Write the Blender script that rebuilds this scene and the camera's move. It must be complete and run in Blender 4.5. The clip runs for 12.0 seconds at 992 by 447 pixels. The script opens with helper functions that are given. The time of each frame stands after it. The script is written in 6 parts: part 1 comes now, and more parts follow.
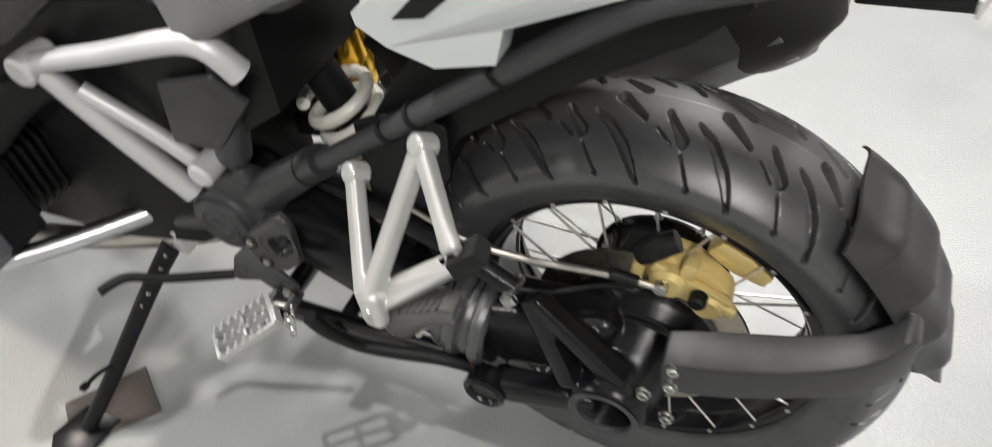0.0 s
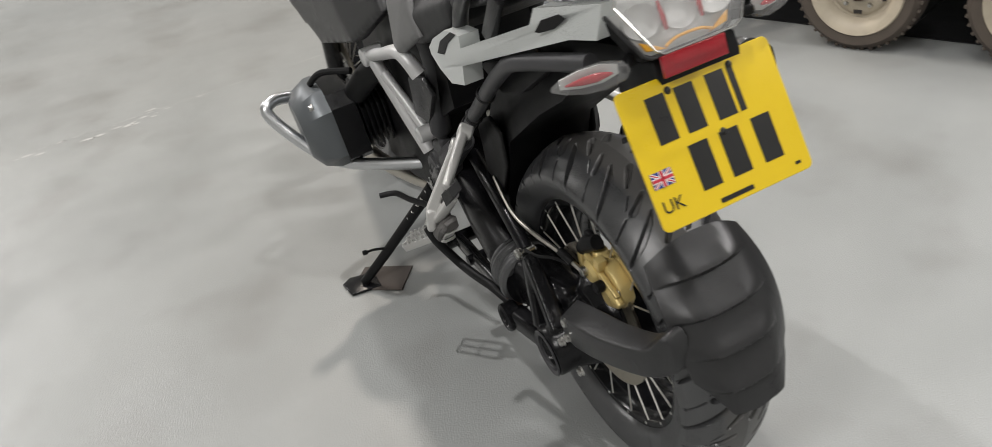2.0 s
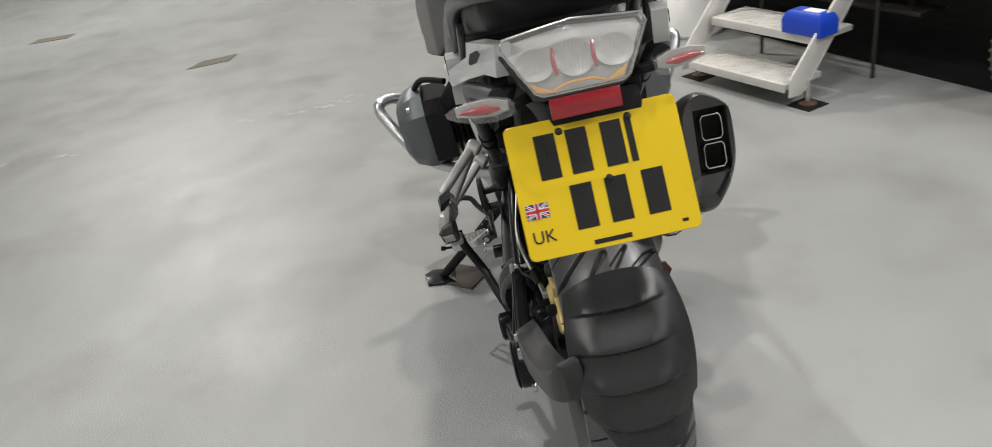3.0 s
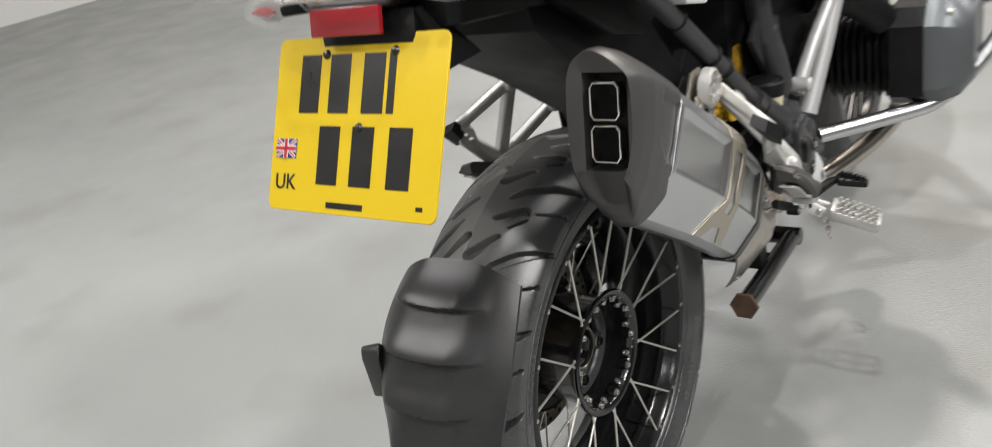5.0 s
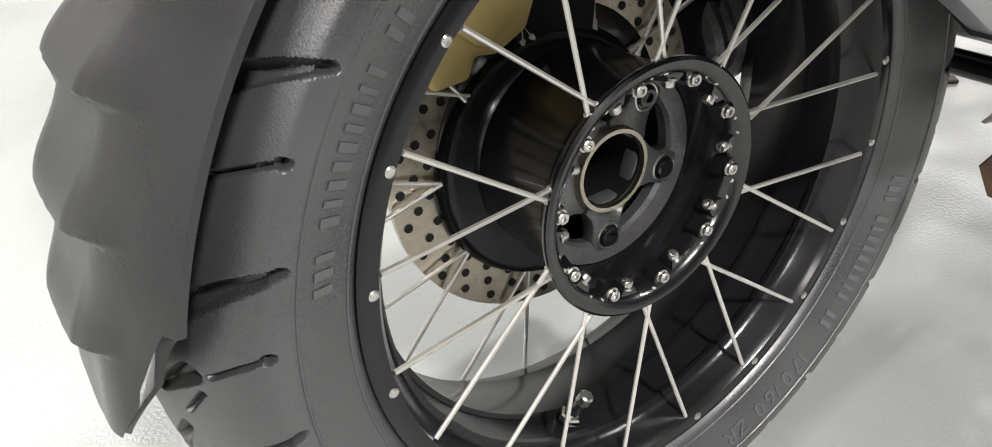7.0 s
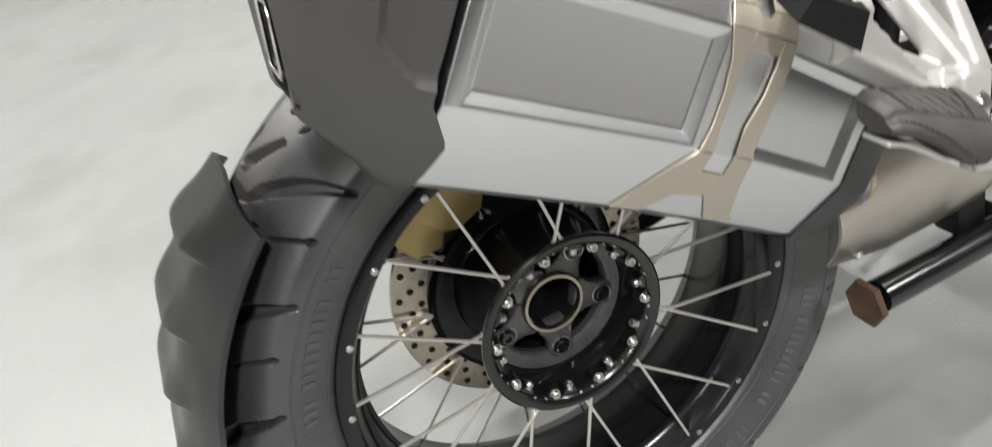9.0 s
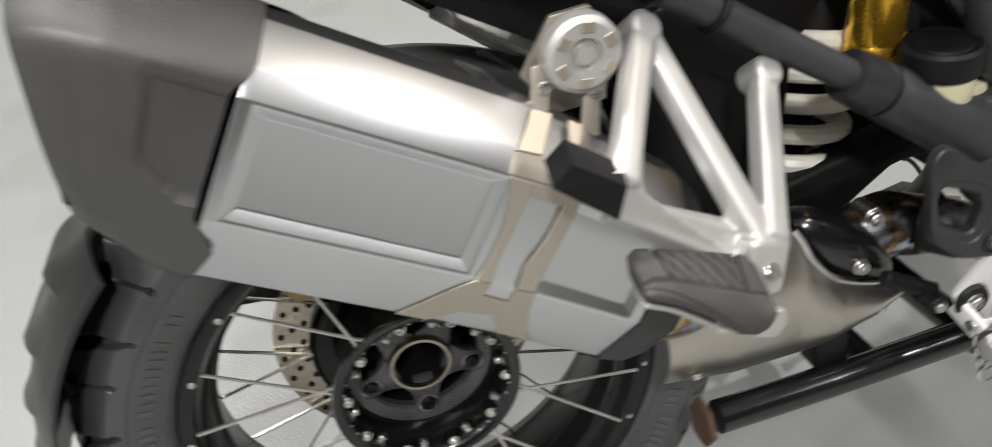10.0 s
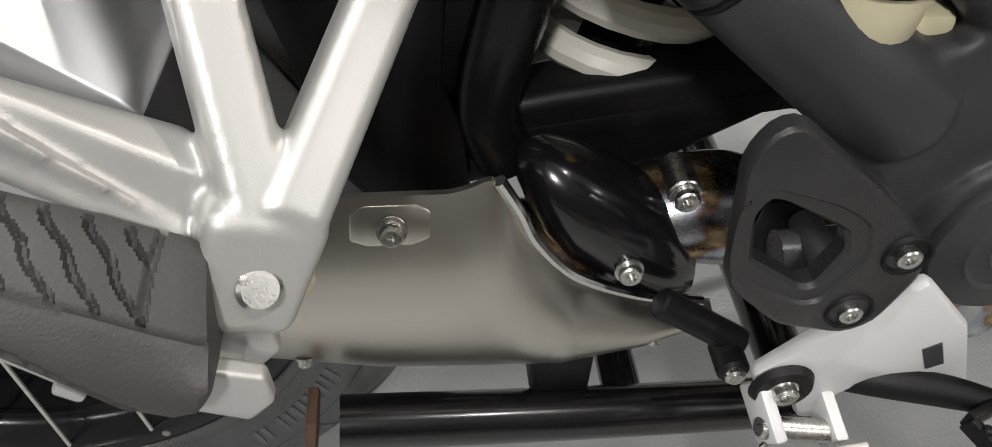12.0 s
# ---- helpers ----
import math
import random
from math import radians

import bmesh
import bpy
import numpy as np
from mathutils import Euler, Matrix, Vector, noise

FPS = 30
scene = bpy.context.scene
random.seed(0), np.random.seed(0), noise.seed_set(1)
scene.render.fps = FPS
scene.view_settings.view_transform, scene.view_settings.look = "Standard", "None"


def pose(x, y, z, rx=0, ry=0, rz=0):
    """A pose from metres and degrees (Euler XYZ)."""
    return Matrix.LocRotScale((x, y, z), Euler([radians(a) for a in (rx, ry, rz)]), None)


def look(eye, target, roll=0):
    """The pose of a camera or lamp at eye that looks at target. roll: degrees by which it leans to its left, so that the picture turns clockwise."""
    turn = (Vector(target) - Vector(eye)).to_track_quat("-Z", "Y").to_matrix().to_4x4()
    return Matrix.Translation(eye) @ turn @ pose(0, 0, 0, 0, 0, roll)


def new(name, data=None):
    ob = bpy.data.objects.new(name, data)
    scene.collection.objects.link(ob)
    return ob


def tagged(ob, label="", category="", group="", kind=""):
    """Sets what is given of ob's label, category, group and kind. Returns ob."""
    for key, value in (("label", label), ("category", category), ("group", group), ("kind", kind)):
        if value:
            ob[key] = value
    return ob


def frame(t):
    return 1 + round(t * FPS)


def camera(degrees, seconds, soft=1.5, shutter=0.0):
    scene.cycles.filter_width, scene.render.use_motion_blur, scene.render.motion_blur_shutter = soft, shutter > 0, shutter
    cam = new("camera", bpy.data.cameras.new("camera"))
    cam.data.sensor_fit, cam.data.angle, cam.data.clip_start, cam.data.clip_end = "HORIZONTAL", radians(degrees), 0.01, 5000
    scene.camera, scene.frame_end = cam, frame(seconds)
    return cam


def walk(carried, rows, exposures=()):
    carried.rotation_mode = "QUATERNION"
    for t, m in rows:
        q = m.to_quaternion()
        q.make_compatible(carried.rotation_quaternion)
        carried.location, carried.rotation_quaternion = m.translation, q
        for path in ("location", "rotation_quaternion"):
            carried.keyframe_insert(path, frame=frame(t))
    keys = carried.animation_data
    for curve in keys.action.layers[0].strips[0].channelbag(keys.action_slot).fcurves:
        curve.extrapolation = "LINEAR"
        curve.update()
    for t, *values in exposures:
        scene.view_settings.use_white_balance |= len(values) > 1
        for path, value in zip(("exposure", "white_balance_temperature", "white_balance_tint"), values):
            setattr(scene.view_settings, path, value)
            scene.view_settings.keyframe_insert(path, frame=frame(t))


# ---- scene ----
PATH = [
    (0, (-0.1731, 0.7716, 1.1328), (0.1802, 0.1205, 0.4611), -5.22),
    (0.5, (-0.3522, 0.8137, 1.1327), (0.0696, 0.2279, 0.4406), -2.95),
    (1, (-0.6179, 0.8458, 1.1958), (-0.0179, 0.3500, 0.5680), -5.83),
    (1.5, (-0.8145, 0.7764, 1.2303), (-0.0763, 0.3821, 0.6829), -8.69),
    (2, (-1.0687, 0.6247, 1.2430), (-0.2557, 0.3471, 0.7311), -9.61),
    (2.5, (-1.2329, 0.4360, 1.2499), (-0.3697, 0.2863, 0.7678), -8.83),
    (3, (-1.2790, 0.2041, 1.2322), (-0.3887, 0.2004, 0.7770), -8.41),
    (3.2, (-1.2843, 0.1051, 1.2080), (-0.3933, 0.1616, 0.7575), -8.64),
    (4.8, (-0.8917, -0.5246, 1.0429), (-0.1542, 0.0018, 0.6197), -9.94),
    (5, (-0.8196, -0.5472, 1.0258), (-0.1279, 0.0253, 0.5856), -9.56),
    (5.5, (-0.6017, -0.5306, 0.9090), (-0.0283, 0.1064, 0.3938), -8.50),
    (6, (-0.4327, -0.4734, 0.7644), (0.0471, 0.1894, 0.1896), -6.04),
    (6.5, (-0.3375, -0.3777, 0.6694), (0.0813, 0.3155, 0.0827), -5.71),
    (6.7, (-0.3161, -0.3566, 0.6406), (0.0887, 0.3423, 0.0510), -6.00),
    (8.3, (-0.1970, -0.4080, 0.6673), (0.1034, 0.2916, 0.0190), -13.05),
    (8.5, (-0.1604, -0.4662, 0.7145), (0.0928, 0.2644, 0.0804), -15.89),
    (9, (-0.1550, -0.5542, 0.8457), (0.0347, 0.2398, 0.2682), -18.31),
    (9.5, (-0.0835, -0.5835, 0.8816), (0.0616, 0.2356, 0.3266), -16.66),
    (10, (0.0323, -0.6022, 0.8918), (0.1394, 0.2095, 0.3178), -12.54),
    (10.5, (0.2014, -0.5884, 0.8586), (0.2880, 0.1981, 0.2471), -5.90),
    (11, (0.2755, -0.4736, 0.7701), (0.3603, 0.2591, 0.0948), 1.27),
    (11.5, (0.3059, -0.3939, 0.7221), (0.3818, 0.2896, -0.0039), 4.16),
    (12, (0.3088, -0.3629, 0.7103), (0.3735, 0.2996, -0.0359), 3.14),
]
LENS = 60.92
LEANING = (0.0091, 0.0103, -0.0016, -3.363, 0.324, 1.970)
SETTLED = (-0.0107, -0.0462, -0.0006, -3.171, -0.208, -1.985)
EXPOSURES = [(0, 0.45), (1, 0.25), (2, -0.15), (3.2, -0.25), (4.8, 0.05), (5.5, 0.25), (6, 0.5), (6.7, 0.9), (8.3, 1.05), (9, 0.45), (9.5, 0.18), (10.5, 0.12), (11, -0.05), (12, -0.14)]
cam = camera(LENS, 12.0, soft=0.7, shutter=0.45)
walk(cam, [(t, look(eye, target, roll)) for t, eye, target, roll in PATH], EXPOSURES)

# ---- world and lamps ----
world = bpy.data.worlds.new("garage_air")
scene.world = world
world.use_nodes = True
world.node_tree.nodes["Background"].inputs[0].default_value = (0.75, 0.8, 0.85, 1)
world.node_tree.nodes["Background"].inputs[1].default_value = 0.02


def lamp(x, y, z, sx, sy, watts, color=(1.0, 0.97, 0.92), turn=0):
    data = bpy.data.lights.new("ceiling_lamp", "AREA")
    data.shape, data.size, data.size_y, data.energy, data.color = "RECTANGLE", sx, sy, watts, color
    ob = new("ceiling_lamp", data)
    ob.matrix_world = pose(x, y, z, 0, 0, turn)
    return ob


CEILING = 3.3
COOL, WARM = (1.0, 0.975, 0.955), (1.0, 0.90, 0.80)
LAMPS = [
    (0.0, -0.25, 0.09, 0.09, 27, COOL),
    (1.36, 0.85, 0.09, 0.09, 52, COOL),
    (3.3, 0.0, 0.18, 0.18, 72, WARM),
    (-1.4, -0.1, 0.20, 0.20, 11, COOL),
    (-0.2, -2.5, 0.20, 0.60, 116, COOL),
    (-1.6, 2.7, 0.5, 1.2, 108, COOL),
    (-2.8, -2.8, 0.5, 1.2, 46, COOL),
    (6.0, 3.0, 0.5, 1.2, 170, COOL),
    (3.7, -2.6, 0.4, 1.2, 75, COOL),
    (1.2, -1.1, 0.16, 0.16, 15, COOL),
]
for lx, ly, sx, sy, watts, tint in LAMPS:
    lamp(lx, ly, CEILING - 0.09, sx, sy, watts, tint)


# ---- materials ----
def material(name, color, rough=0.5, metal=0.0, var=0.12, scale=30.0, bump=0.05, fine=400.0, rvar=0.1, coat=0.0, stretch=(1, 1, 1), spec=0.5, rand=0.0):
    """Principled surface whose colour, gloss and relief vary at two scales, in metres."""
    m = bpy.data.materials.new(name)
    m.use_nodes = True
    nt = m.node_tree
    p = nt.nodes["Principled BSDF"]
    tc = nt.nodes.new("ShaderNodeTexCoord")
    mp = nt.nodes.new("ShaderNodeMapping")
    mp.inputs["Scale"].default_value = stretch
    nt.links.new(tc.outputs["Object"], mp.inputs[0])
    big = nt.nodes.new("ShaderNodeTexNoise")
    big.inputs["Scale"].default_value, big.inputs["Detail"].default_value = scale, 6
    small = nt.nodes.new("ShaderNodeTexNoise")
    small.inputs["Scale"].default_value, small.inputs["Detail"].default_value = fine, 3
    nt.links.new(mp.outputs[0], big.inputs[0])
    nt.links.new(mp.outputs[0], small.inputs[0])
    mix = nt.nodes.new("ShaderNodeMix")
    mix.data_type = "RGBA"
    lo = tuple(max(0.0, c * (1 - var)) for c in color)
    hi = tuple(min(1.0, c * (1 + var)) for c in color)
    mix.inputs[6].default_value, mix.inputs[7].default_value = (*lo, 1), (*hi, 1)
    nt.links.new(big.outputs[0], mix.inputs[0])
    nt.links.new(mix.outputs[2], p.inputs["Base Color"])
    rng = nt.nodes.new("ShaderNodeMapRange")
    rng.inputs[1].default_value, rng.inputs[2].default_value = 0.3, 0.7
    rng.inputs[3].default_value, rng.inputs[4].default_value = max(0.02, rough - rvar), min(1.0, rough + rvar)
    both = nt.nodes.new("ShaderNodeMath")
    both.operation = "ADD"
    half = nt.nodes.new("ShaderNodeMath")
    half.operation, half.inputs[1].default_value = "MULTIPLY", 0.5
    nt.links.new(big.outputs[0], both.inputs[0])
    nt.links.new(small.outputs[0], both.inputs[1])
    nt.links.new(both.outputs[0], half.inputs[0])
    nt.links.new(half.outputs[0], rng.inputs[0])
    nt.links.new(rng.outputs[0], p.inputs["Roughness"])
    p.inputs["Metallic"].default_value = metal
    p.inputs["Specular IOR Level"].default_value = spec
    p.inputs["Coat Weight"].default_value = coat
    p.inputs["Coat Roughness"].default_value = 0.08
    if bump > 0:
        b = nt.nodes.new("ShaderNodeBump")
        b.inputs["Strength"].default_value, b.inputs["Distance"].default_value = bump, 0.0006
        nt.links.new(small.outputs[0], b.inputs["Height"])
        nt.links.new(b.outputs[0], p.inputs["Normal"])
    return m


RUBBER = material("tyre_rubber", (0.044, 0.045, 0.047), 0.33, 0, 0.40, 14, 0.35, 900, 0.12, spec=0.85)


def worn_tread():
    """Tyre rubber whose crown is scuffed pale and dull in a band with a ragged edge."""
    m = RUBBER.copy()
    m.name = "worn_tread_rubber"
    nt = m.node_tree
    p = nt.nodes["Principled BSDF"]
    tc = nt.nodes.new("ShaderNodeTexCoord")
    xyz = nt.nodes.new("ShaderNodeSeparateXYZ")
    nt.links.new(tc.outputs["Object"], xyz.inputs[0])
    wide = nt.nodes.new("ShaderNodeMath")
    wide.operation = "ABSOLUTE"
    nt.links.new(xyz.outputs[1], wide.inputs[0])
    grain = nt.nodes.new("ShaderNodeTexNoise")
    grain.inputs["Scale"].default_value, grain.inputs["Detail"].default_value = 160, 4
    nt.links.new(tc.outputs["Object"], grain.inputs[0])
    rag = nt.nodes.new("ShaderNodeMath")
    rag.operation, rag.inputs[1].default_value = "MULTIPLY_ADD", 0.010
    nt.links.new(grain.outputs[0], rag.inputs[0])
    nt.links.new(wide.outputs[0], rag.inputs[2])
    worn = nt.nodes.new("ShaderNodeMapRange")
    for k, v in zip((1, 2, 3, 4), (0.036, 0.047, 1.0, 0.0)):
        worn.inputs[k].default_value = v
    nt.links.new(rag.outputs[0], worn.inputs[0])
    for socket, value, data in (("Base Color", (0.062, 0.060, 0.057, 1), "RGBA"), ("Roughness", 0.46, "FLOAT")):
        old = p.inputs[socket].links[0].from_socket
        mix = nt.nodes.new("ShaderNodeMix")
        mix.data_type = data
        first, second, result = (6, 7, 2) if data == "RGBA" else (2, 3, 0)
        nt.links.new(worn.outputs[0], mix.inputs[0])
        nt.links.new(old, mix.inputs[first])
        mix.inputs[second].default_value = value
        nt.links.new(mix.outputs[result], p.inputs[socket])
    return m


TREAD = worn_tread()
PEG_RUBBER = material("peg_rubber", (0.05, 0.047, 0.045), 0.6, 0, 0.25, 40, 0.4, 900)
PLASTIC = material("black_plastic", (0.025, 0.025, 0.026), 0.31, 0, 0.15, 25, 0.35, 1400, 0.06, spec=0.42)
CAP = material("satin_black_cap_coating", (0.055, 0.054, 0.053), 0.36, 0, 0.12, 20, 0.3, 1500, 0.05, spec=0.6)
MATT = material("matt_black_plastic", (0.006, 0.006, 0.0065), 0.5, 0, 0.2, 20, 0.3, 1200, spec=0.25)
GLOSS = material("black_gloss_paint", (0.006, 0.006, 0.007), 0.2, 0, 0.1, 15, 0.02, 600, 0.05, coat=0.4)
SATIN = material("black_satin_casting", (0.007, 0.007, 0.008), 0.24, 0, 0.15, 15, 0.25, 900, 0.06, spec=0.27)
RIM = material("gloss_black_rim_coating", (0.008, 0.008, 0.009), 0.19, 0, 0.15, 15, 0.1, 900, 0.05, spec=0.36)
FRAME = material("dark_grey_frame_paint", (0.045, 0.045, 0.048), 0.42, 0.1, 0.12, 20, 0.3, 1500, 0.05, spec=0.35)
ALU = material("satin_aluminium", (0.50, 0.495, 0.482), 0.40, 0.5, 0.05, 25, 0.12, 1600, 0.06)
SILVER = material("silver_frame_paint", (0.58, 0.58, 0.58), 0.42, 0.35, 0.06, 20, 0.25, 1500, 0.06)
STEEL = material("brushed_stainless_steel", (0.62, 0.63, 0.645), 0.31, 1.0, 0.03, 6, 0.015, 1600, 0.03)
STEEL_WARM = material("heat_tinted_steel", (0.56, 0.53, 0.48), 0.30, 1.0, 0.06, 12, 0.03, 1500, 0.03)
STRAP = material("tan_steel_strap", (0.47, 0.43, 0.36), 0.42, 0.75, 0.06, 15, 0.1, 900)


def heat_tint():
    """Bare steel run through straw, brown and blue by heat."""
    m = material("blued_exhaust_steel", (0.5, 0.46, 0.4), 0.26, 1.0, 0.1, 20, 0.05, 900, 0.05)
    nt = m.node_tree
    tc, noise, ramp = [nt.nodes.new("ShaderNode" + k) for k in ("TexCoord", "TexNoise", "ValToRGB")]
    noise.inputs["Scale"].default_value, noise.inputs["Detail"].default_value = 38, 2
    nt.links.new(tc.outputs["Object"], noise.inputs[0])
    nt.links.new(noise.outputs[0], ramp.inputs[0])
    stops = ((0.30, (0.62, 0.60, 0.56, 1)), (0.42, (0.66, 0.52, 0.30, 1)), (0.50, (0.34, 0.20, 0.12, 1)), (0.57, (0.42, 0.46, 0.55, 1)), (0.68, (0.62, 0.63, 0.62, 1)))
    ramp.color_ramp.elements[0].position, ramp.color_ramp.elements[0].color = stops[0]
    ramp.color_ramp.elements[1].position, ramp.color_ramp.elements[1].color = stops[-1]
    for at, color in stops[1:-1]:
        ramp.color_ramp.elements.new(at).color = color
    nt.links.new(ramp.outputs[0], nt.nodes["Principled BSDF"].inputs["Base Color"])
    return m


BLUED = heat_tint()
CARRIER = material("dark_metal_carrier", (0.10, 0.10, 0.102), 0.30, 0.5, 0.1, 40, 0.1, 900)
CHROME = material("polished_steel", (0.72, 0.71, 0.69), 0.16, 1.0, 0.05, 60, 0.05, 900, 0.06)
SPOKE = material("spoke_steel", (0.70, 0.68, 0.64), 0.38, 0.8, 0.06, 60, 0.05, 900, 0.06)
BOLT = material("bolt_steel", (0.55, 0.54, 0.52), 0.3, 1.0, 0.15, 200, 0.1, 900)
GOLD = material("gold_anodised_aluminium", (0.85, 0.5, 0.05), 0.25, 0.9, 0.06, 40, 0.05, 900)
CALIPER = material("pale_gold_caliper_paint", (0.66, 0.51, 0.21), 0.38, 0.3, 0.1, 30, 0.2, 1200)
COVER = material("slate_grey_metallic_paint", (0.12, 0.13, 0.138), 0.38, 0.45, 0.1, 20, 0.12, 1200)
WHITE = material("light_grey_body_paint", (0.55, 0.57, 0.56), 0.3, 0.15, 0.05, 10, 0.02, 800, 0.05, coat=0.4)
PAINT = material("white_bracket_paint", (0.60, 0.60, 0.60), 0.4, 0.1, 0.04, 20, 0.1, 1200)
SPRING = material("white_spring_coating", (0.72, 0.7, 0.63), 0.35, 0, 0.08, 40, 0.05, 600)
SEAT = material("black_grained_vinyl", (0.03, 0.03, 0.031), 0.52, 0, 0.15, 30, 0.6, 1200)
SEAT_GREY = material("grey_grained_vinyl", (0.14, 0.14, 0.14), 0.55, 0, 0.1, 30, 0.6, 1200)
DISC = material("worn_brake_disc_steel", (0.42, 0.38, 0.31), 0.32, 1.0, 0.2, 90, 0.1, 1200)
RUST = material("rusty_stand_foot", (0.075, 0.042, 0.026), 0.8, 0.1, 0.8, 60, 0.6, 400)
YELLOW = material("yellow_reflective_plate", (0.70, 0.49, 0.012), 0.3, 0, 0.04, 15, 0.05, 900, 0.05)
INK = material("black_print", (0.012, 0.012, 0.012), 0.35, 0, 0.1, 30, 0)
RED = material("red_reflector", (0.32, 0.012, 0.02), 0.2, 0, 0.15, 300, 0.2, 500, 0.05, coat=0.5)
AMBER = material("amber_plastic", (0.62, 0.30, 0.02), 0.3, 0, 0.08, 60, 0.05, 500)
FLAG_RED = material("flag_red_print", (0.5, 0.03, 0.05), 0.35, 0, 0.05, 30, 0)
FLAG_BLUE = material("flag_blue_print", (0.03, 0.05, 0.22), 0.35, 0, 0.05, 30, 0)
FLAG_WHITE = material("flag_white_print", (0.75, 0.75, 0.73), 0.35, 0, 0.05, 30, 0)
RESIN = material("milky_reservoir_plastic", (0.72, 0.66, 0.45), 0.4, 0, 0.08, 40, 0.05, 600)
STRAPTEXT = material("tyre_lettering", (0.085, 0.085, 0.087), 0.6, 0, 0.1, 60, 0.1, 900)
BLACK_SHEET = material("plain_black_sheet", (0.008, 0.008, 0.009), 0.7, 0, 0.3, 12, 0.5, 200, spec=0.2)
LAMP_BACK = material("silvered_lamp_bowl", (0.44, 0.44, 0.43), 0.42, 0.5, 0.1, 60, 0.1, 500)
MAT_BROWN = material("worn_brown_mat", (0.075, 0.062, 0.055), 0.8, 0, 0.3, 25, 0.5, 300)
PAPER = material("dirty_grey_card", (0.13, 0.12, 0.095), 0.85, 0, 0.35, 40, 0.4, 300)
CREAM = material("cream_wheel_paint", (0.40, 0.35, 0.27), 0.5, 0, 0.30, 14, 0.1, 300)
OLD_RUBBER = material("old_dusty_tyre_rubber", (0.075, 0.06, 0.048), 0.8, 0, 0.3, 20, 0.4, 300)
CHASSIS = material("dark_underbody_paint", (0.022, 0.019, 0.016), 0.6, 0, 0.4, 8, 0.3, 80)
TREAD_PLATE = material("worn_tread_plate_aluminium", (0.68, 0.67, 0.64), 0.42, 0.5, 0.15, 12, 0.2, 200)
BLUE = material("blue_plastic", (0.01, 0.05, 0.42), 0.35, 0, 0.1, 20, 0.05, 300)
WALL = material("white_wall_paint", (0.72, 0.72, 0.7), 0.7, 0, 0.06, 1.5, 0.2, 60)


def clear(name, color=(1, 1, 1), rough=0.05, cover=0.08):
    """Thin clear moulded plastic: mostly see-through, with a glossy skin."""
    m = bpy.data.materials.new(name)
    m.use_nodes = True
    p = m.node_tree.nodes["Principled BSDF"]
    p.inputs["Base Color"].default_value = (*color, 1)
    p.inputs["Roughness"].default_value = rough
    p.inputs["Alpha"].default_value = cover
    p.inputs["Coat Weight"].default_value = 0.5
    p.inputs["Coat Roughness"].default_value = 0.04
    return m


GLASS = clear("clear_lens_plastic", (0.96, 0.96, 0.95))


def floor_paint():
    """Pale grey epoxy floor: worn gloss in patches, fine orange-peel, faint scuffs and stains."""
    m = bpy.data.materials.new("grey_epoxy_floor")
    m.use_nodes = True
    nt = m.node_tree
    p = nt.nodes["Principled BSDF"]
    tc = nt.nodes.new("ShaderNodeTexCoord")

    def noise_at(scale, detail, rough=0.55):
        n = nt.nodes.new("ShaderNodeTexNoise")
        n.inputs["Scale"].default_value, n.inputs["Detail"].default_value, n.inputs["Roughness"].default_value = scale, detail, rough
        nt.links.new(tc.outputs["Object"], n.inputs[0])
        return n

    def ramp(src, a, b, ca, cb):
        r = nt.nodes.new("ShaderNodeMapRange")
        for k, v in zip((1, 2, 3, 4), (a, b, ca, cb)):
            r.inputs[k].default_value = v
        nt.links.new(src.outputs[0], r.inputs[0])
        return r

    big, mid, fine, scuff = noise_at(0.9, 5), noise_at(4.0, 3, 0.5), noise_at(230.0, 3), noise_at(2.3, 4, 0.5)
    base = nt.nodes.new("ShaderNodeMix")
    base.data_type = "RGBA"
    base.inputs[6].default_value, base.inputs[7].default_value = (0.25, 0.258, 0.254, 1), (0.29, 0.298, 0.293, 1)
    nt.links.new(ramp(big, 0.35, 0.65, 0, 1).outputs[0], base.inputs[0])
    stain = nt.nodes.new("ShaderNodeMix")
    stain.data_type = "RGBA"
    stain.inputs[7].default_value = (0.165, 0.160, 0.150, 1)
    nt.links.new(base.outputs[2], stain.inputs[6])
    nt.links.new(ramp(scuff, 0.52, 0.74, 0, 0.50).outputs[0], stain.inputs[0])
    nt.links.new(stain.outputs[2], p.inputs["Base Color"])
    rough = nt.nodes.new("ShaderNodeMath")
    rough.operation = "ADD"
    nt.links.new(ramp(mid, 0.35, 0.7, 0.27, 0.45).outputs[0], rough.inputs[0])
    nt.links.new(ramp(fine, 0.3, 0.7, 0.0, 0.08).outputs[0], rough.inputs[1])
    nt.links.new(rough.outputs[0], p.inputs["Roughness"])
    b1 = nt.nodes.new("ShaderNodeBump")
    b1.inputs["Strength"].default_value, b1.inputs["Distance"].default_value = 0.75, 0.0014
    nt.links.new(fine.outputs[0], b1.inputs["Height"])
    b2 = nt.nodes.new("ShaderNodeBump")
    b2.inputs["Strength"].default_value, b2.inputs["Distance"].default_value = 0.10, 0.004
    nt.links.new(mid.outputs[0], b2.inputs["Height"])
    nt.links.new(b1.outputs[0], b2.inputs["Normal"])
    nt.links.new(b2.outputs[0], p.inputs["Normal"])
    return m


FLOOR = floor_paint()


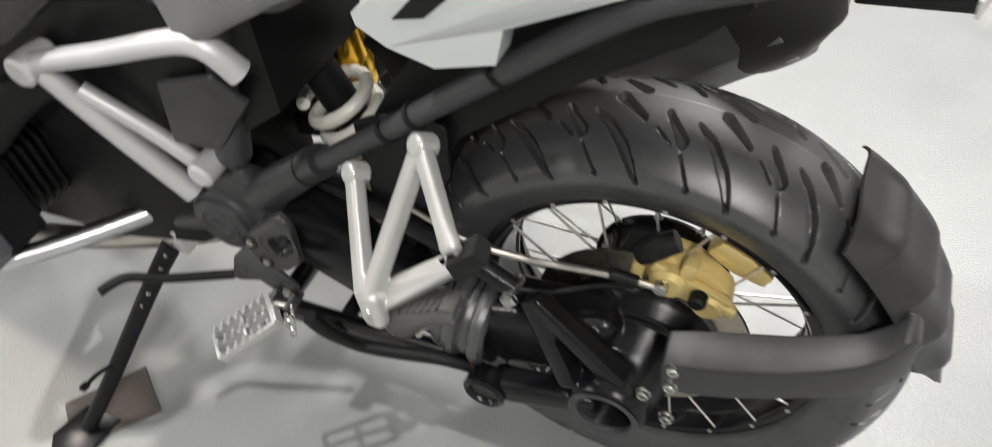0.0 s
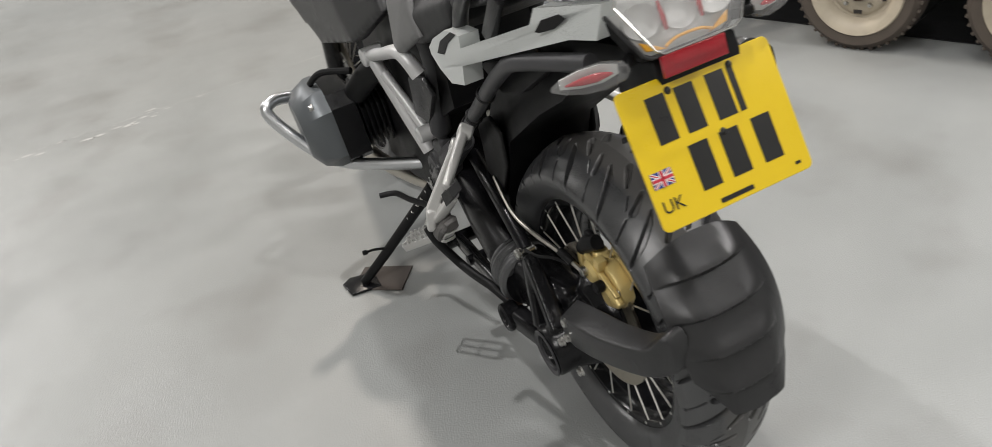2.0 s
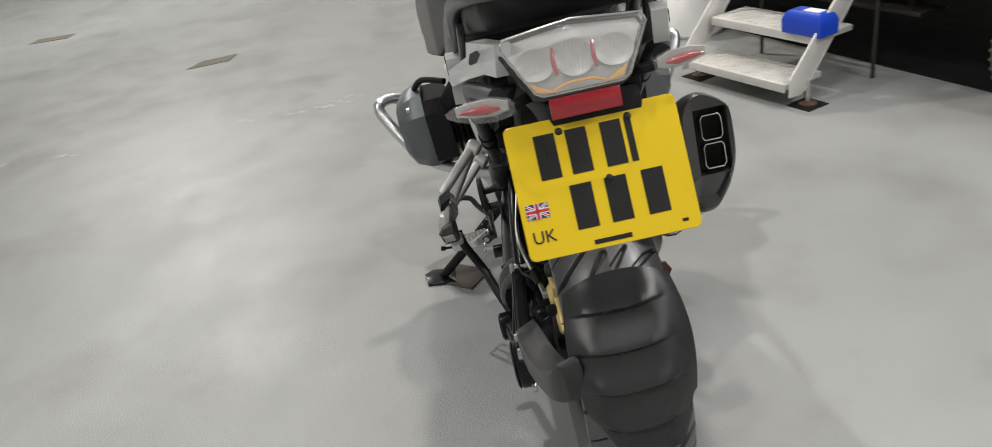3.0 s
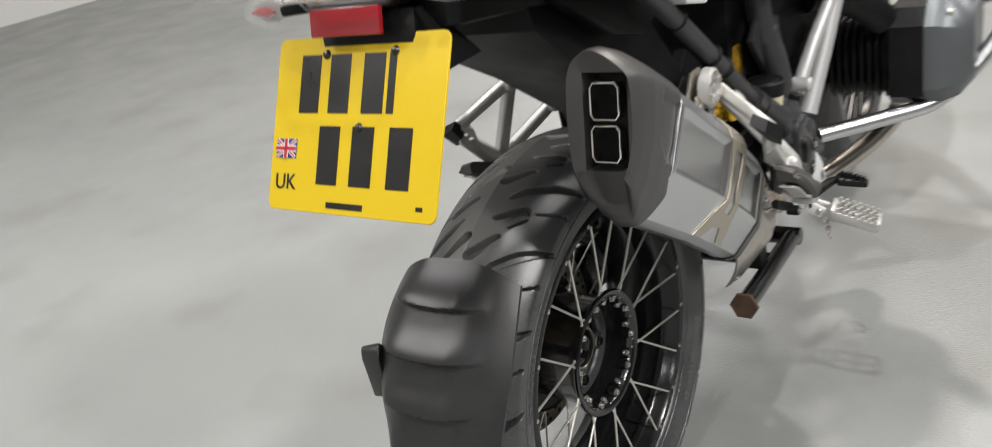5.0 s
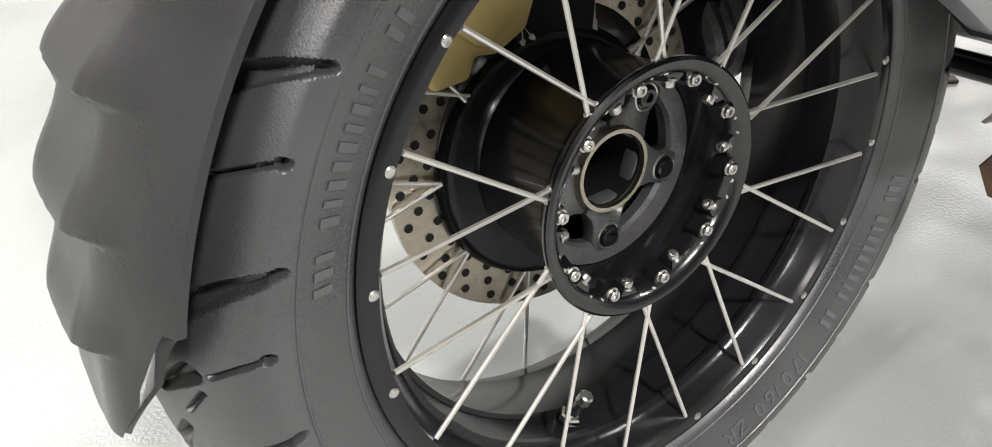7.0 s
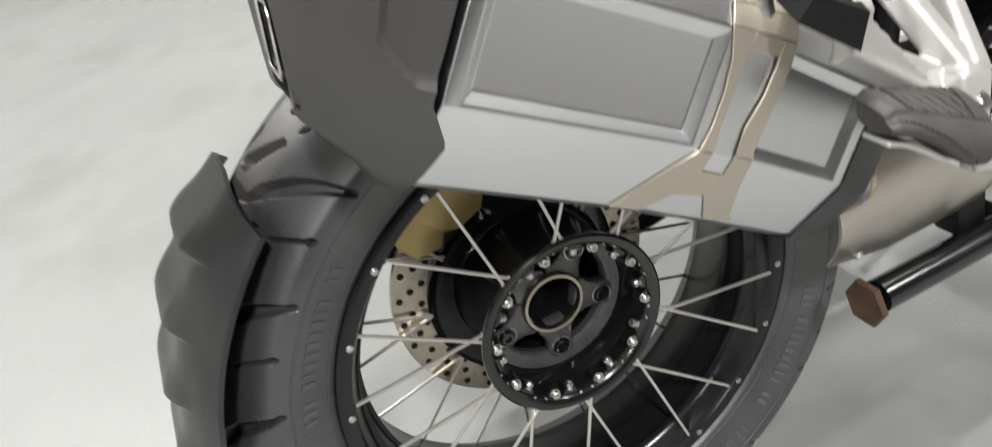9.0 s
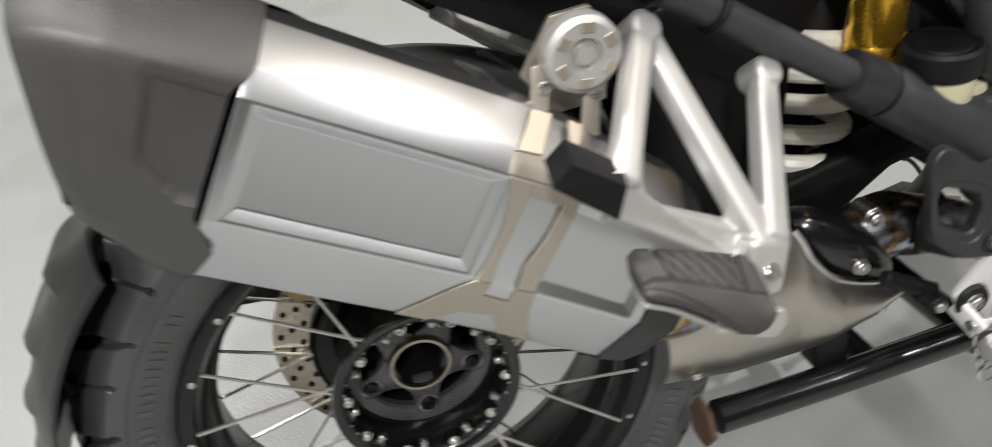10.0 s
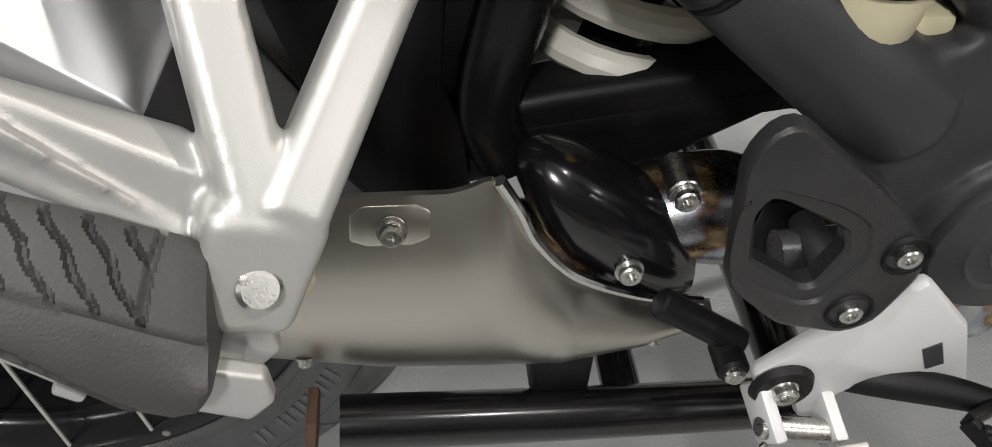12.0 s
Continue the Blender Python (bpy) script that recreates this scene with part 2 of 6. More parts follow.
# ---- mesh helpers ----
def part(name, bm, mat, parent=None, label="", sharp=35, kind=""):
    """Links a bmesh as one mesh object under a thing or a part."""
    bmesh.ops.recalc_face_normals(bm, faces=bm.faces)
    me = bpy.data.meshes.new(name)
    bm.to_mesh(me)
    bm.free()
    me.materials.append(mat)
    me.shade_smooth()
    me.set_sharp_from_angle(angle=radians(sharp))
    ob = new(name, me)
    ob.parent = parent
    if label or kind:
        tagged(ob, label, kind=kind)
    return ob


def cast(ob, voxel=0.0022, rounds=6):
    """Melts the overlapping pieces of a part into one rounded casting."""
    re = ob.modifiers.new("casting", "REMESH")
    re.mode, re.voxel_size, re.use_smooth_shade = "VOXEL", voxel, True
    sm = ob.modifiers.new("rounding", "SMOOTH")
    sm.factor, sm.iterations = 0.5, rounds
    return ob


def axis_at(center, way):
    """A matrix whose z runs along way, at center."""
    return Matrix.Translation(center) @ Vector(way).to_track_quat("Z", "Y").to_matrix().to_4x4()


def join(*parts):
    out = bmesh.new()
    for b in parts:
        me = bpy.data.meshes.new("tmp")
        b.to_mesh(me)
        b.free()
        out.from_mesh(me)
        bpy.data.meshes.remove(me)
    return out


def moved(bm, m):
    bmesh.ops.transform(bm, matrix=m, verts=bm.verts)
    return bm


def rings(sections, closed=True, caps=True, around=False):
    """Skin over rings of equally many points. closed: each ring closes; around: the last ring joins the first."""
    bm = bmesh.new()
    vs = [[bm.verts.new(p) for p in ring] for ring in sections]
    n = len(vs[0])
    pairs = list(zip(vs, vs[1:])) + ([(vs[-1], vs[0])] if around else [])
    for a, b in pairs:
        for i in range(n if closed else n - 1):
            j = (i + 1) % n
            bm.faces.new((a[i], a[j], b[j], b[i]))
    if caps and not around and closed:
        bm.faces.new(list(reversed(vs[0])))
        bm.faces.new(vs[-1])
    return bm


def spline(points, steps=6):
    pts = [Vector(p) for p in points]
    if len(pts) < 3:
        return pts
    out = []
    for i in range(len(pts) - 1):
        p0, p1, p2, p3 = pts[max(i - 1, 0)], pts[i], pts[i + 1], pts[min(i + 2, len(pts) - 1)]
        for k in range(steps):
            t = k / steps
            out.append(0.5 * (2 * p1 + (p2 - p0) * t + (2 * p0 - 5 * p1 + 4 * p2 - p3) * t * t + (3 * p1 - p0 - 3 * p2 + p3) * t**3))
    return out + [pts[-1]]


def tube(points, r, seg=14, steps=6, flat=1.0, smooth=True):
    """A round bar or pipe along points; r is one radius or one for each point."""
    pts = spline(points, steps) if smooth else [Vector(p) for p in points]
    if isinstance(r, (int, float)):
        rs = [r] * len(pts)
    else:
        rs = [float(v) for v in np.interp(np.linspace(0, len(r) - 1, len(pts)), range(len(r)), r)]
    sections, side = [], None
    for i, p in enumerate(pts):
        way = (pts[min(i + 1, len(pts) - 1)] - pts[max(i - 1, 0)]).normalized()
        if side is None:
            side = way.orthogonal().normalized()
        side = (side - way * side.dot(way)).normalized()
        up = way.cross(side)
        sections.append([p + rs[i] * (math.cos(a) * side + flat * math.sin(a) * up) for a in (2 * math.pi * k / seg for k in range(seg))])
    return rings(sections)


def bevelled(bm, width, segs=2, angle=25):
    if width > 0:
        edges = [e for e in bm.edges if len(e.link_faces) == 2 and e.calc_face_angle(0) > radians(angle)]
        bmesh.ops.bevel(bm, geom=edges, offset=width, segments=segs, profile=0.5, affect="EDGES", clamp_overlap=True)
    return bm


def slab(points, thick, bevel=0.003, segs=2):
    """A plate: an outline of 3D points pushed along the vector thick, with rounded edges."""
    t = Vector(thick)
    bm = rings([[Vector(p) for p in points], [Vector(p) + t for p in points]])
    bmesh.ops.recalc_face_normals(bm, faces=bm.faces)
    return bevelled(bm, bevel, segs)


def plate_xz(outline, y0, y1, bevel=0.003, segs=2):
    """A plate whose outline is given in x and z, from y0 to y1."""
    return slab([(x, y0, z) for x, z in outline], (0, y1 - y0, 0), bevel, segs)


def block(center, size, turn=(0, 0, 0), bevel=0.003, segs=2):
    bm = bmesh.new()
    bmesh.ops.create_cube(bm, size=1, matrix=pose(*center, *turn) @ Matrix.Diagonal((*size, 1)))
    return bevelled(bm, bevel, segs)


def bar(a, b, wide, high, up=(0, 1, 0), wide2=None, high2=None, bevel=0.003, segs=2):
    """A straight bar of chamfered section from a to b."""
    a, b, up = Vector(a), Vector(b), Vector(up)
    way = (b - a).normalized()
    up = (up - way * up.dot(way)).normalized()
    side = way.cross(up)
    secs = []
    for p, w, h in ((a, wide, high), (b, wide2 or wide, high2 or high)):
        secs.append([p + side * w / 2 * i + up * h / 2 * j for i, j in ((-1, -1), (1, -1), (1, 1), (-1, 1))])
    bm = rings(secs)
    bmesh.ops.recalc_face_normals(bm, faces=bm.faces)
    return bevelled(bm, bevel, segs)


def lathe(profile, m, seg=48, closed=False):
    """Turns (radius, height) points about the z of the matrix m."""
    secs = []
    for k in range(seg):
        a = 2 * math.pi * k / seg
        secs.append([m @ Vector((r * math.cos(a), r * math.sin(a), h)) for r, h in profile])
    return rings(secs, closed=closed, caps=False, around=True)


def rod(a, b, r, seg=16, bevel=0.0015):
    """A short round bar with chamfered ends."""
    a, b = Vector(a), Vector(b)
    h = (b - a).length
    c = min(bevel, r * 0.4, h * 0.4)
    return lathe([(0, 0), (r - c, 0), (r, c), (r, h - c), (r - c, h), (0, h)], axis_at(a, b - a), seg)


def bolt(at, way, r=0.006, high=0.005, seg=18):
    """A socket screw head with a sunken six-lobed drive."""
    return lathe([(0, high * 0.35), (r * 0.45, high * 0.35), (r * 0.5, high * 0.95), (r * 0.85, high), (r, high * 0.8), (r, 0), (r * 1.25, 0), (r * 1.25, -high * 0.25), (0, -high * 0.25)], axis_at(at, way), seg)


def torus(m, big, small, seg=32, ring=10):
    return lathe([(big + small * math.cos(a), small * math.sin(a)) for a in (2 * math.pi * k / ring for k in range(ring))], m, seg, closed=True)


def ribbon(points, across, wide, thick, bevel=0.001, steps=5):
    """A strap of flat section along points, its width along across."""
    pts, w = spline(points, steps), Vector(across).normalized() * wide / 2
    secs = []
    for i, p in enumerate(pts):
        way = (pts[min(i + 1, len(pts) - 1)] - pts[max(i - 1, 0)]).normalized()
        out = way.cross(w).normalized() * thick
        secs.append([p - w, p + w, p + w + out, p - w + out])
    bm = rings(secs)
    bmesh.ops.recalc_face_normals(bm, faces=bm.faces)
    return bevelled(bm, bevel, 1, 50)


# ---- the garage ----
def slab_box(name, lo, hi, mat, label, kind="structure"):
    c = [(a + b) / 2 for a, b in zip(lo, hi)]
    ob = part(name, block(c, [b - a for a, b in zip(lo, hi)], bevel=0), mat)
    return tagged(ob, label, "floor" if name == "floor" else name.split("_")[0], kind=kind)


X0, X1, Y0, Y1 = -5.0, 10.0, -6.0, 7.0
slab_box("floor", (X0, Y0, -0.1), (X1, Y1, 0.0), FLOOR, "pale grey glossy epoxy painted concrete floor")
slab_box("ceiling", (X0, Y0, CEILING), (X1, Y1, CEILING + 0.15), WALL, "plain white ceiling with strip lamps")
slab_box("wall_north", (X1, Y0, 0), (X1 + 0.2, Y1, CEILING), WALL, "plain white painted garage wall")
slab_box("wall_south", (X0 - 0.2, Y0, 0), (X0, Y1, CEILING), WALL, "plain white painted garage wall")
slab_box("wall_west", (X0, Y1, 0), (X1, Y1 + 0.2, CEILING), WALL, "plain white painted garage wall")
slab_box("wall_east", (X0, Y0 - 0.2, 0), (X1, Y0, CEILING), WALL, "plain white painted garage wall")


def lamp_tray(x, y, sx, sy):
    tray = tagged(new("ceiling_light"), "white strip light with metal tray on the ceiling", "lamp", "ceiling lights")
    tray.matrix_world = pose(x, y, CEILING)
    part("tray", block((0, 0, -0.04), (sx + 0.06, sy + 0.06, 0.076), bevel=0.006), WALL, tray)
    return tray


for lx, ly, sx, sy, watts, tint in LAMPS:
    lamp_tray(lx, ly, sx, sy)


def floor_crack():
    """A hairline joint across the floor, its filler broken and chipped along its length."""
    rnd = random.Random(4)
    bm = bmesh.new()
    a, b = Vector((2.39, 2.6, 0.0006)), Vector((2.88, -0.3, 0.0006))
    side, along = Vector((0.985, 0.17, 0)), (b - a).normalized()
    for k in range(170):
        p = a.lerp(b, k / 170) + side * rnd.uniform(-0.004, 0.004)
        q = a.lerp(b, (k + rnd.uniform(0.6, 1.0)) / 170) + side * rnd.uniform(-0.004, 0.004)
        if rnd.random() < 0.25:
            continue
        w = rnd.choice((0.0014, 0.0018, 0.0024, 0.0032))
        bm.faces.new([bm.verts.new(v) for v in (p - side * w, q - side * w, q + side * w, p + side * w)])
    for k in range(26):
        c = a.lerp(b, rnd.choice((rnd.uniform(0.50, 0.64), rnd.random()))) + side * rnd.uniform(-0.09, 0.03)
        n, r = rnd.randint(5, 8), rnd.uniform(0.004, 0.020)
        turn = rnd.random()
        bm.faces.new([bm.verts.new(c + (along * math.cos(6.283 * i / n + turn) * 1.8 + side * math.sin(6.283 * i / n + turn) * 0.7) * r * rnd.uniform(0.5, 1.1)) for i in range(n)])
    return bm


CHIP = material("pale_joint_filler", (0.42, 0.42, 0.41), 0.6, 0, 0.2, 30, 0.2, 200)
tagged(part("trim", floor_crack(), CHIP), "pale filled hairline joint in the floor", "joint", kind="structure")


def card(name, outline, label, thick=0.004, mat=PAPER):
    """A flat worn scrap lying on the floor."""
    bm = slab([(x, y, 0.0) for x, y in outline], (0, 0, thick), 0.001, 1)
    return tagged(part(name, bm, mat), label, "mat")


card("floor_scrap", [(3.70, 1.86), (3.76, 1.62), (3.90, 1.60), (3.84, 1.80)], "worn grey-brown scrap of card lying on the floor")
card("floor_scrap", [(5.15, 3.42), (5.17, 3.14), (5.30, 3.13), (5.28, 3.40)], "worn grey-brown scrap of card lying on the floor")
card("stand_mat", [(0.912, 0.345), (0.838, 0.230), (0.748, 0.290), (0.830, 0.405)], "worn dark brown rubber mat under the side stand", 0.006, MAT_BROWN)


def floor_sheet():
    """Thin black sheet in four strips, added to blacken the floor under the trailer."""
    mat = tagged(new("floor_sheet"), "thin black sheet on the floor under the trailer", "mat")
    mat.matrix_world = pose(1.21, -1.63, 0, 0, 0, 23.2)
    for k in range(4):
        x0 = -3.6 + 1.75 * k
        part("sheet_strip", slab([(x0, -0.205, 0.0), (x0 + 1.747, -0.205, 0.0), (x0 + 1.747, -2.3, 0.0), (x0, -2.3, 0.0)], (0, 0, 0.004), 0.001, 1), BLACK_SHEET, mat)


floor_sheet()


def vintage_wheel(parent, x, y, R=0.225):
    """Old wheel with cream pressed-steel disc, hub and dusty treaded tyre, facing +y."""
    m = axis_at((x, y, R), (0, 1, 0))
    tyre = part("tyre", lathe([(R * 0.72, -0.05), (R * 0.76, -0.066), (R * 0.9, -0.07), (R * 0.97, -0.055), (R, -0.03), (R, 0.03), (R * 0.97, 0.055), (R * 0.9, 0.07), (R * 0.76, 0.066), (R * 0.72, 0.05)], m, 64, True), OLD_RUBBER, parent, "dusty brown-black tyre")
    for k in range(44):
        a = 2 * math.pi * k / 44
        at = m @ Vector((R * 0.985 * math.cos(a), R * 0.985 * math.sin(a), 0.048))
        part("tread_block", block(at, (0.012, 0.016, 0.012), (0, 90 - math.degrees(a), 0), 0.002, 1), OLD_RUBBER, tyre)
    rim = part("rim", lathe([(R * 0.765, 0.062), (R * 0.74, 0.070), (R * 0.70, 0.066), (R * 0.62, 0.060), (R * 0.55, 0.040), (R * 0.51, 0.022), (R * 0.47, 0.020), (R * 0.42, 0.030), (R * 0.30, 0.034), (R * 0.2, 0.034), (R * 0.2, 0.0), (R * 0.74, 0.0)], m, 64, True), CREAM, parent, "cream painted pressed-steel disc")
    part("hub", lathe([(R * 0.2, 0.0), (R * 0.2, 0.05), (R * 0.16, 0.062), (R * 0.1, 0.066), (0, 0.067), (0, 0.0)], m, 24, True), RUST, rim, "rusty round hub")
    for k in range(5):
        a = 2 * math.pi * k / 5 + 0.3
        at = m @ Vector((R * 0.33 * math.cos(a), R * 0.33 * math.sin(a), 0.033))
        part("wheel_nut", lathe([(0, 0.012), (0.007, 0.012), (0.009, 0.009), (0.009, 0), (0, 0)], axis_at(at, (0, 1, 0)), 6), BOLT, rim)
        b = a + 0.63
        slot = m @ Vector((R * 0.40 * math.cos(b), R * 0.40 * math.sin(b), 0.0325))
        part("disc_slot", block(slot, (0.03, 0.003, 0.014), (0, 90 - math.degrees(b), 0), 0.001, 1), CHASSIS, rim)
    return tyre


def vintage_trailer():
    """The dark old vehicle parked beside the motorcycle: high body on two close wheels."""
    car = tagged(new("vintage_trailer"), "dark old trailer with two cream steel wheels parked on the floor", "trailer")
    car.matrix_world = pose(1.21, -1.63, 0, 0, 0, 24.4)
    part("side_panel", plate_xz([(-3.2, 0.44), (2.6, 0.44), (2.7, 0.5), (2.7, 1.5), (-3.3, 1.5), (-3.3, 0.5)], -0.16, -0.12, 0.008), CHASSIS, car, "dark brown-black painted side panel")
    part("sill_plate", block((1.6, -0.30, 0.235), (1.9, 0.16, 0.02), (0, 0, 0), 0.004), CHASSIS, car, "brown-black step plate")
    for x in (0.75, 1.6, 2.4):
        part("sill_hanger", bar((x, -0.30, 0.24), (x, -0.30, 0.50), 0.03, 0.02, (0, 1, 0), bevel=0.003), CHASSIS, car)
    part("floor_pan", block((-0.3, -0.95, 0.5), (5.9, 1.72, 0.08), bevel=0.01), CHASSIS, car)
    part("far_panel", plate_xz([(-3.2, 0.52), (2.6, 0.52), (2.6, 1.5), (-3.2, 1.5)], -1.84, -1.80, 0.008), CHASSIS, car)
    part("roof", block((-0.3, -0.95, 1.52), (5.9, 1.78, 0.05), bevel=0.01), CHASSIS, car)
    part("chassis_rail", block((-0.3, -0.45, 0.41), (5.4, 0.07, 0.1), bevel=0.008), CHASSIS, car)
    part("chassis_rail", block((-0.3, -1.4, 0.41), (5.4, 0.07, 0.1), bevel=0.008), CHASSIS, car)
    for x in (0.0, -0.58):
        part("axle", rod((x, -1.75, 0.225), (x, -0.09, 0.225), 0.028), CHASSIS, car)
        part("spring_hanger", bar((x, -0.45, 0.37), (x, -0.45, 0.24), 0.05, 0.06, (0, 1, 0), bevel=0.004), CHASSIS, car)
        vintage_wheel(car, x, -0.075)
        vintage_wheel(car, x, -1.72)
    return car


vintage_trailer()


def step_ladder():
    """Low aluminium caravan steps with studded treads."""
    st = tagged(new("step_ladder"), "low silver aluminium steps with studded plate treads", "step ladder")
    st.matrix_world = pose(1.948, -0.847, 0, 0, 0, -62.3)
    for k, (x, z, half) in enumerate(((0.0, 0.1, 0.26), (0.15, 0.25, 0.275), (0.30, 0.40, 0.285))):
        tread = part("tread", block((x + 0.10, 0, z - 0.012), (0.20, half * 2, 0.024), bevel=0.004), TREAD_PLATE, st)
        part("tread_lip", block((x, 0, z - 0.018), (0.008, half * 2, 0.034), bevel=0.003), TREAD_PLATE, tread)
        studs = bmesh.new()
        for i in range(7):
            for j in range(16):
                m = pose(x + 0.022 + i * 0.027, -half * 0.93 + j * half * 0.124, z + 0.0008, 0, 0, 45 if (i + j) % 2 else -45)
                bmesh.ops.create_cube(studs, size=1, matrix=m @ Matrix.Diagonal((0.022, 0.007, 0.003, 1)))
        part("tread_studs", studs, TREAD_PLATE, tread, kind="stuff")
    for y in (-0.29, 0.29):
        part("side_rail", slab([(-0.012, y, 0.055), (0.055, y, 0.05), (0.085, y, 0.07), (0.50, y, 0.56), (0.43, y, 0.60), (-0.012, y, 0.125)], (0, 0.006, 0), 0.002), TREAD_PLATE, st)
        part("rail_flange", bar((0.075, y + 0.01, 0.066), (0.495, y + 0.01, 0.556), 0.004, 0.022, (0, 1, 0), bevel=0.001), TREAD_PLATE, st)
        leg = part("leg", rod((0.09, y, 0.006), (0.09, y, 0.10), 0.009, 14), BOLT, st)
        part("foot", lathe([(0, 0), (0.035, 0), (0.035, 0.006), (0.018, 0.012), (0, 0.012)], pose(0.09, y, 0.004), 24), RUST, leg, "rusty round foot plate")
        part("foot_mat", block((0.09, y, 0.002), (0.11, 0.11, 0.004), (0, 0, 0), 0.001, 1), BLACK_SHEET, st)
        part("rear_leg", rod((0.47, y, 0.004), (0.47, y, 0.54), 0.008, 12), CHASSIS, st)
    return st


step_ladder()


def blue_case():
    box = tagged(new("plastic_case"), "small blue plastic case resting on the ladder tread", "box")
    box.matrix_world = pose(1.838, -1.102, 0.2525, 0, 0, -62)
    secs = [[(x * k, y * k2, z) for x, y in ((-0.05, -0.09), (0.05, -0.09), (0.055, -0.03), (0.05, 0.09), (-0.05, 0.09))] for z, k, k2 in ((0, 1, 1), (0.05, 1.02, 1.02), (0.075, 0.85, 0.9), (0.085, 0.6, 0.75))]
    part("body", bevelled(rings(secs), 0.01, 3), BLUE, box)
    part("label", block((0.0, -0.02, 0.086), (0.045, 0.07, 0.002), bevel=0), FLAG_WHITE, box)
    return box


blue_case()


def drum():
    d = tagged(new("plastic_drum"), "pale translucent plastic drum standing on the floor", "drum")
    d.matrix_world = pose(2.95, -0.95, 0)
    part("body", lathe([(0, 0), (0.15, 0), (0.165, 0.02), (0.165, 0.2), (0.158, 0.21), (0.165, 0.22), (0.165, 0.42), (0.14, 0.47), (0, 0.47)], Matrix(), 40), FLAG_WHITE, d)
    part("cap", lathe([(0, 0.47), (0.03, 0.47), (0.03, 0.5), (0, 0.5)], pose(0.06, 0, 0), 20), BLUE, d)
    return d


drum()


# ---- the motorcycle ----
# Own frame: x forward from the rear axle, y to its left, z up from the ground below the upright machine.
TYRE_R, CROWN = 0.318, 0.085
BIKE, SETTLE = pose(*LEANING), pose(*SETTLED)
bike = tagged(new("motorcycle"), "black and grey adventure motorcycle leaning on its side stand", "motorcycle")
bike.matrix_world = BIKE
AXLE = axis_at((0, 0, TYRE_R), (0, 1, 0))


def settled(make, *args):
    """Builds fittings of the left side, whose mounts sit slightly askew of the wheel's plane."""
    before = set(bike.children)
    out = make(*args)
    for ob in bike.children:
        if ob not in before:
            ob.matrix_basis = SETTLE
    return out


def polar(r, degrees, y):
    a = radians(degrees)
    return Vector((r * math.cos(a), y, TYRE_R + r * math.sin(a)))


# -- rear wheel --
def segment_gap(u, s, a, b, w0, w1):
    """How deep a point lies in a slot from a to b whose half width runs from w0 to w1."""
    dx, dy = b[0] - a[0], b[1] - a[1]
    t = np.clip(((u - a[0]) * dx + (s - a[1]) * dy) / (dx * dx + dy * dy), 0, 1)
    d = np.hypot(u - a[0] - t * dx, s - a[1] - t * dy)
    return np.clip((w0 + (w1 - w0) * t - d) / 0.0028, 0, 1)


def tread_depth(u, s, pitch):
    """Groove depth at the way u round the tyre and s across it (metres), from a pattern that repeats every pitch."""
    deep = np.zeros_like(u)
    for side in (1, -1):
        v = (u if side > 0 else 0.5 * pitch - u) % pitch
        x = s * side
        for shift in (-pitch, 0, pitch):
            w = (v + shift) * 0.1332 / pitch
            for a, b, w0, w1 in (
                ((0.004, 0.103), (0.016, 0.084), 0.0042, 0.0058),
                ((0.016, 0.084), (0.030, 0.066), 0.0058, 0.0075),
                ((0.030, 0.066), (0.056, 0.040), 0.0075, 0.0064),
                ((0.056, 0.040), (0.076, 0.026), 0.0064, 0.0028),
                ((0.066, 0.096), (0.088, 0.064), 0.0020, 0.0020),
                ((0.066, 0.097), (0.067, 0.0965), 0.0042, 0.0042),
                ((0.090, 0.050), (0.116, 0.020), 0.0080, 0.0038),
                ((0.010, 0.032), (0.048, 0.006), 0.0038, 0.0072),
                ((0.104, 0.056), (0.126, 0.040), 0.0018, 0.0018),
            ):
                deep = np.maximum(deep, segment_gap(w, x, a, b, w0, w1))
    return deep * 0.0095


def tyre_profile(n):
    """Radius and width across the tyre, bead to bead."""
    key = [(0.219, 0.058), (0.226, 0.070), (0.240, 0.078), (0.258, 0.0845), (0.270, 0.0850), (0.2785, 0.0815), (0.2925, 0.066), (0.3045, 0.046), (0.3125, 0.026), (0.318, 0.0)]
    left = spline([(r, y, 0) for r, y in key], n)
    return [(p.x, p.y) for p in left] + [(p.x, -p.y) for p in reversed(left[:-1])]


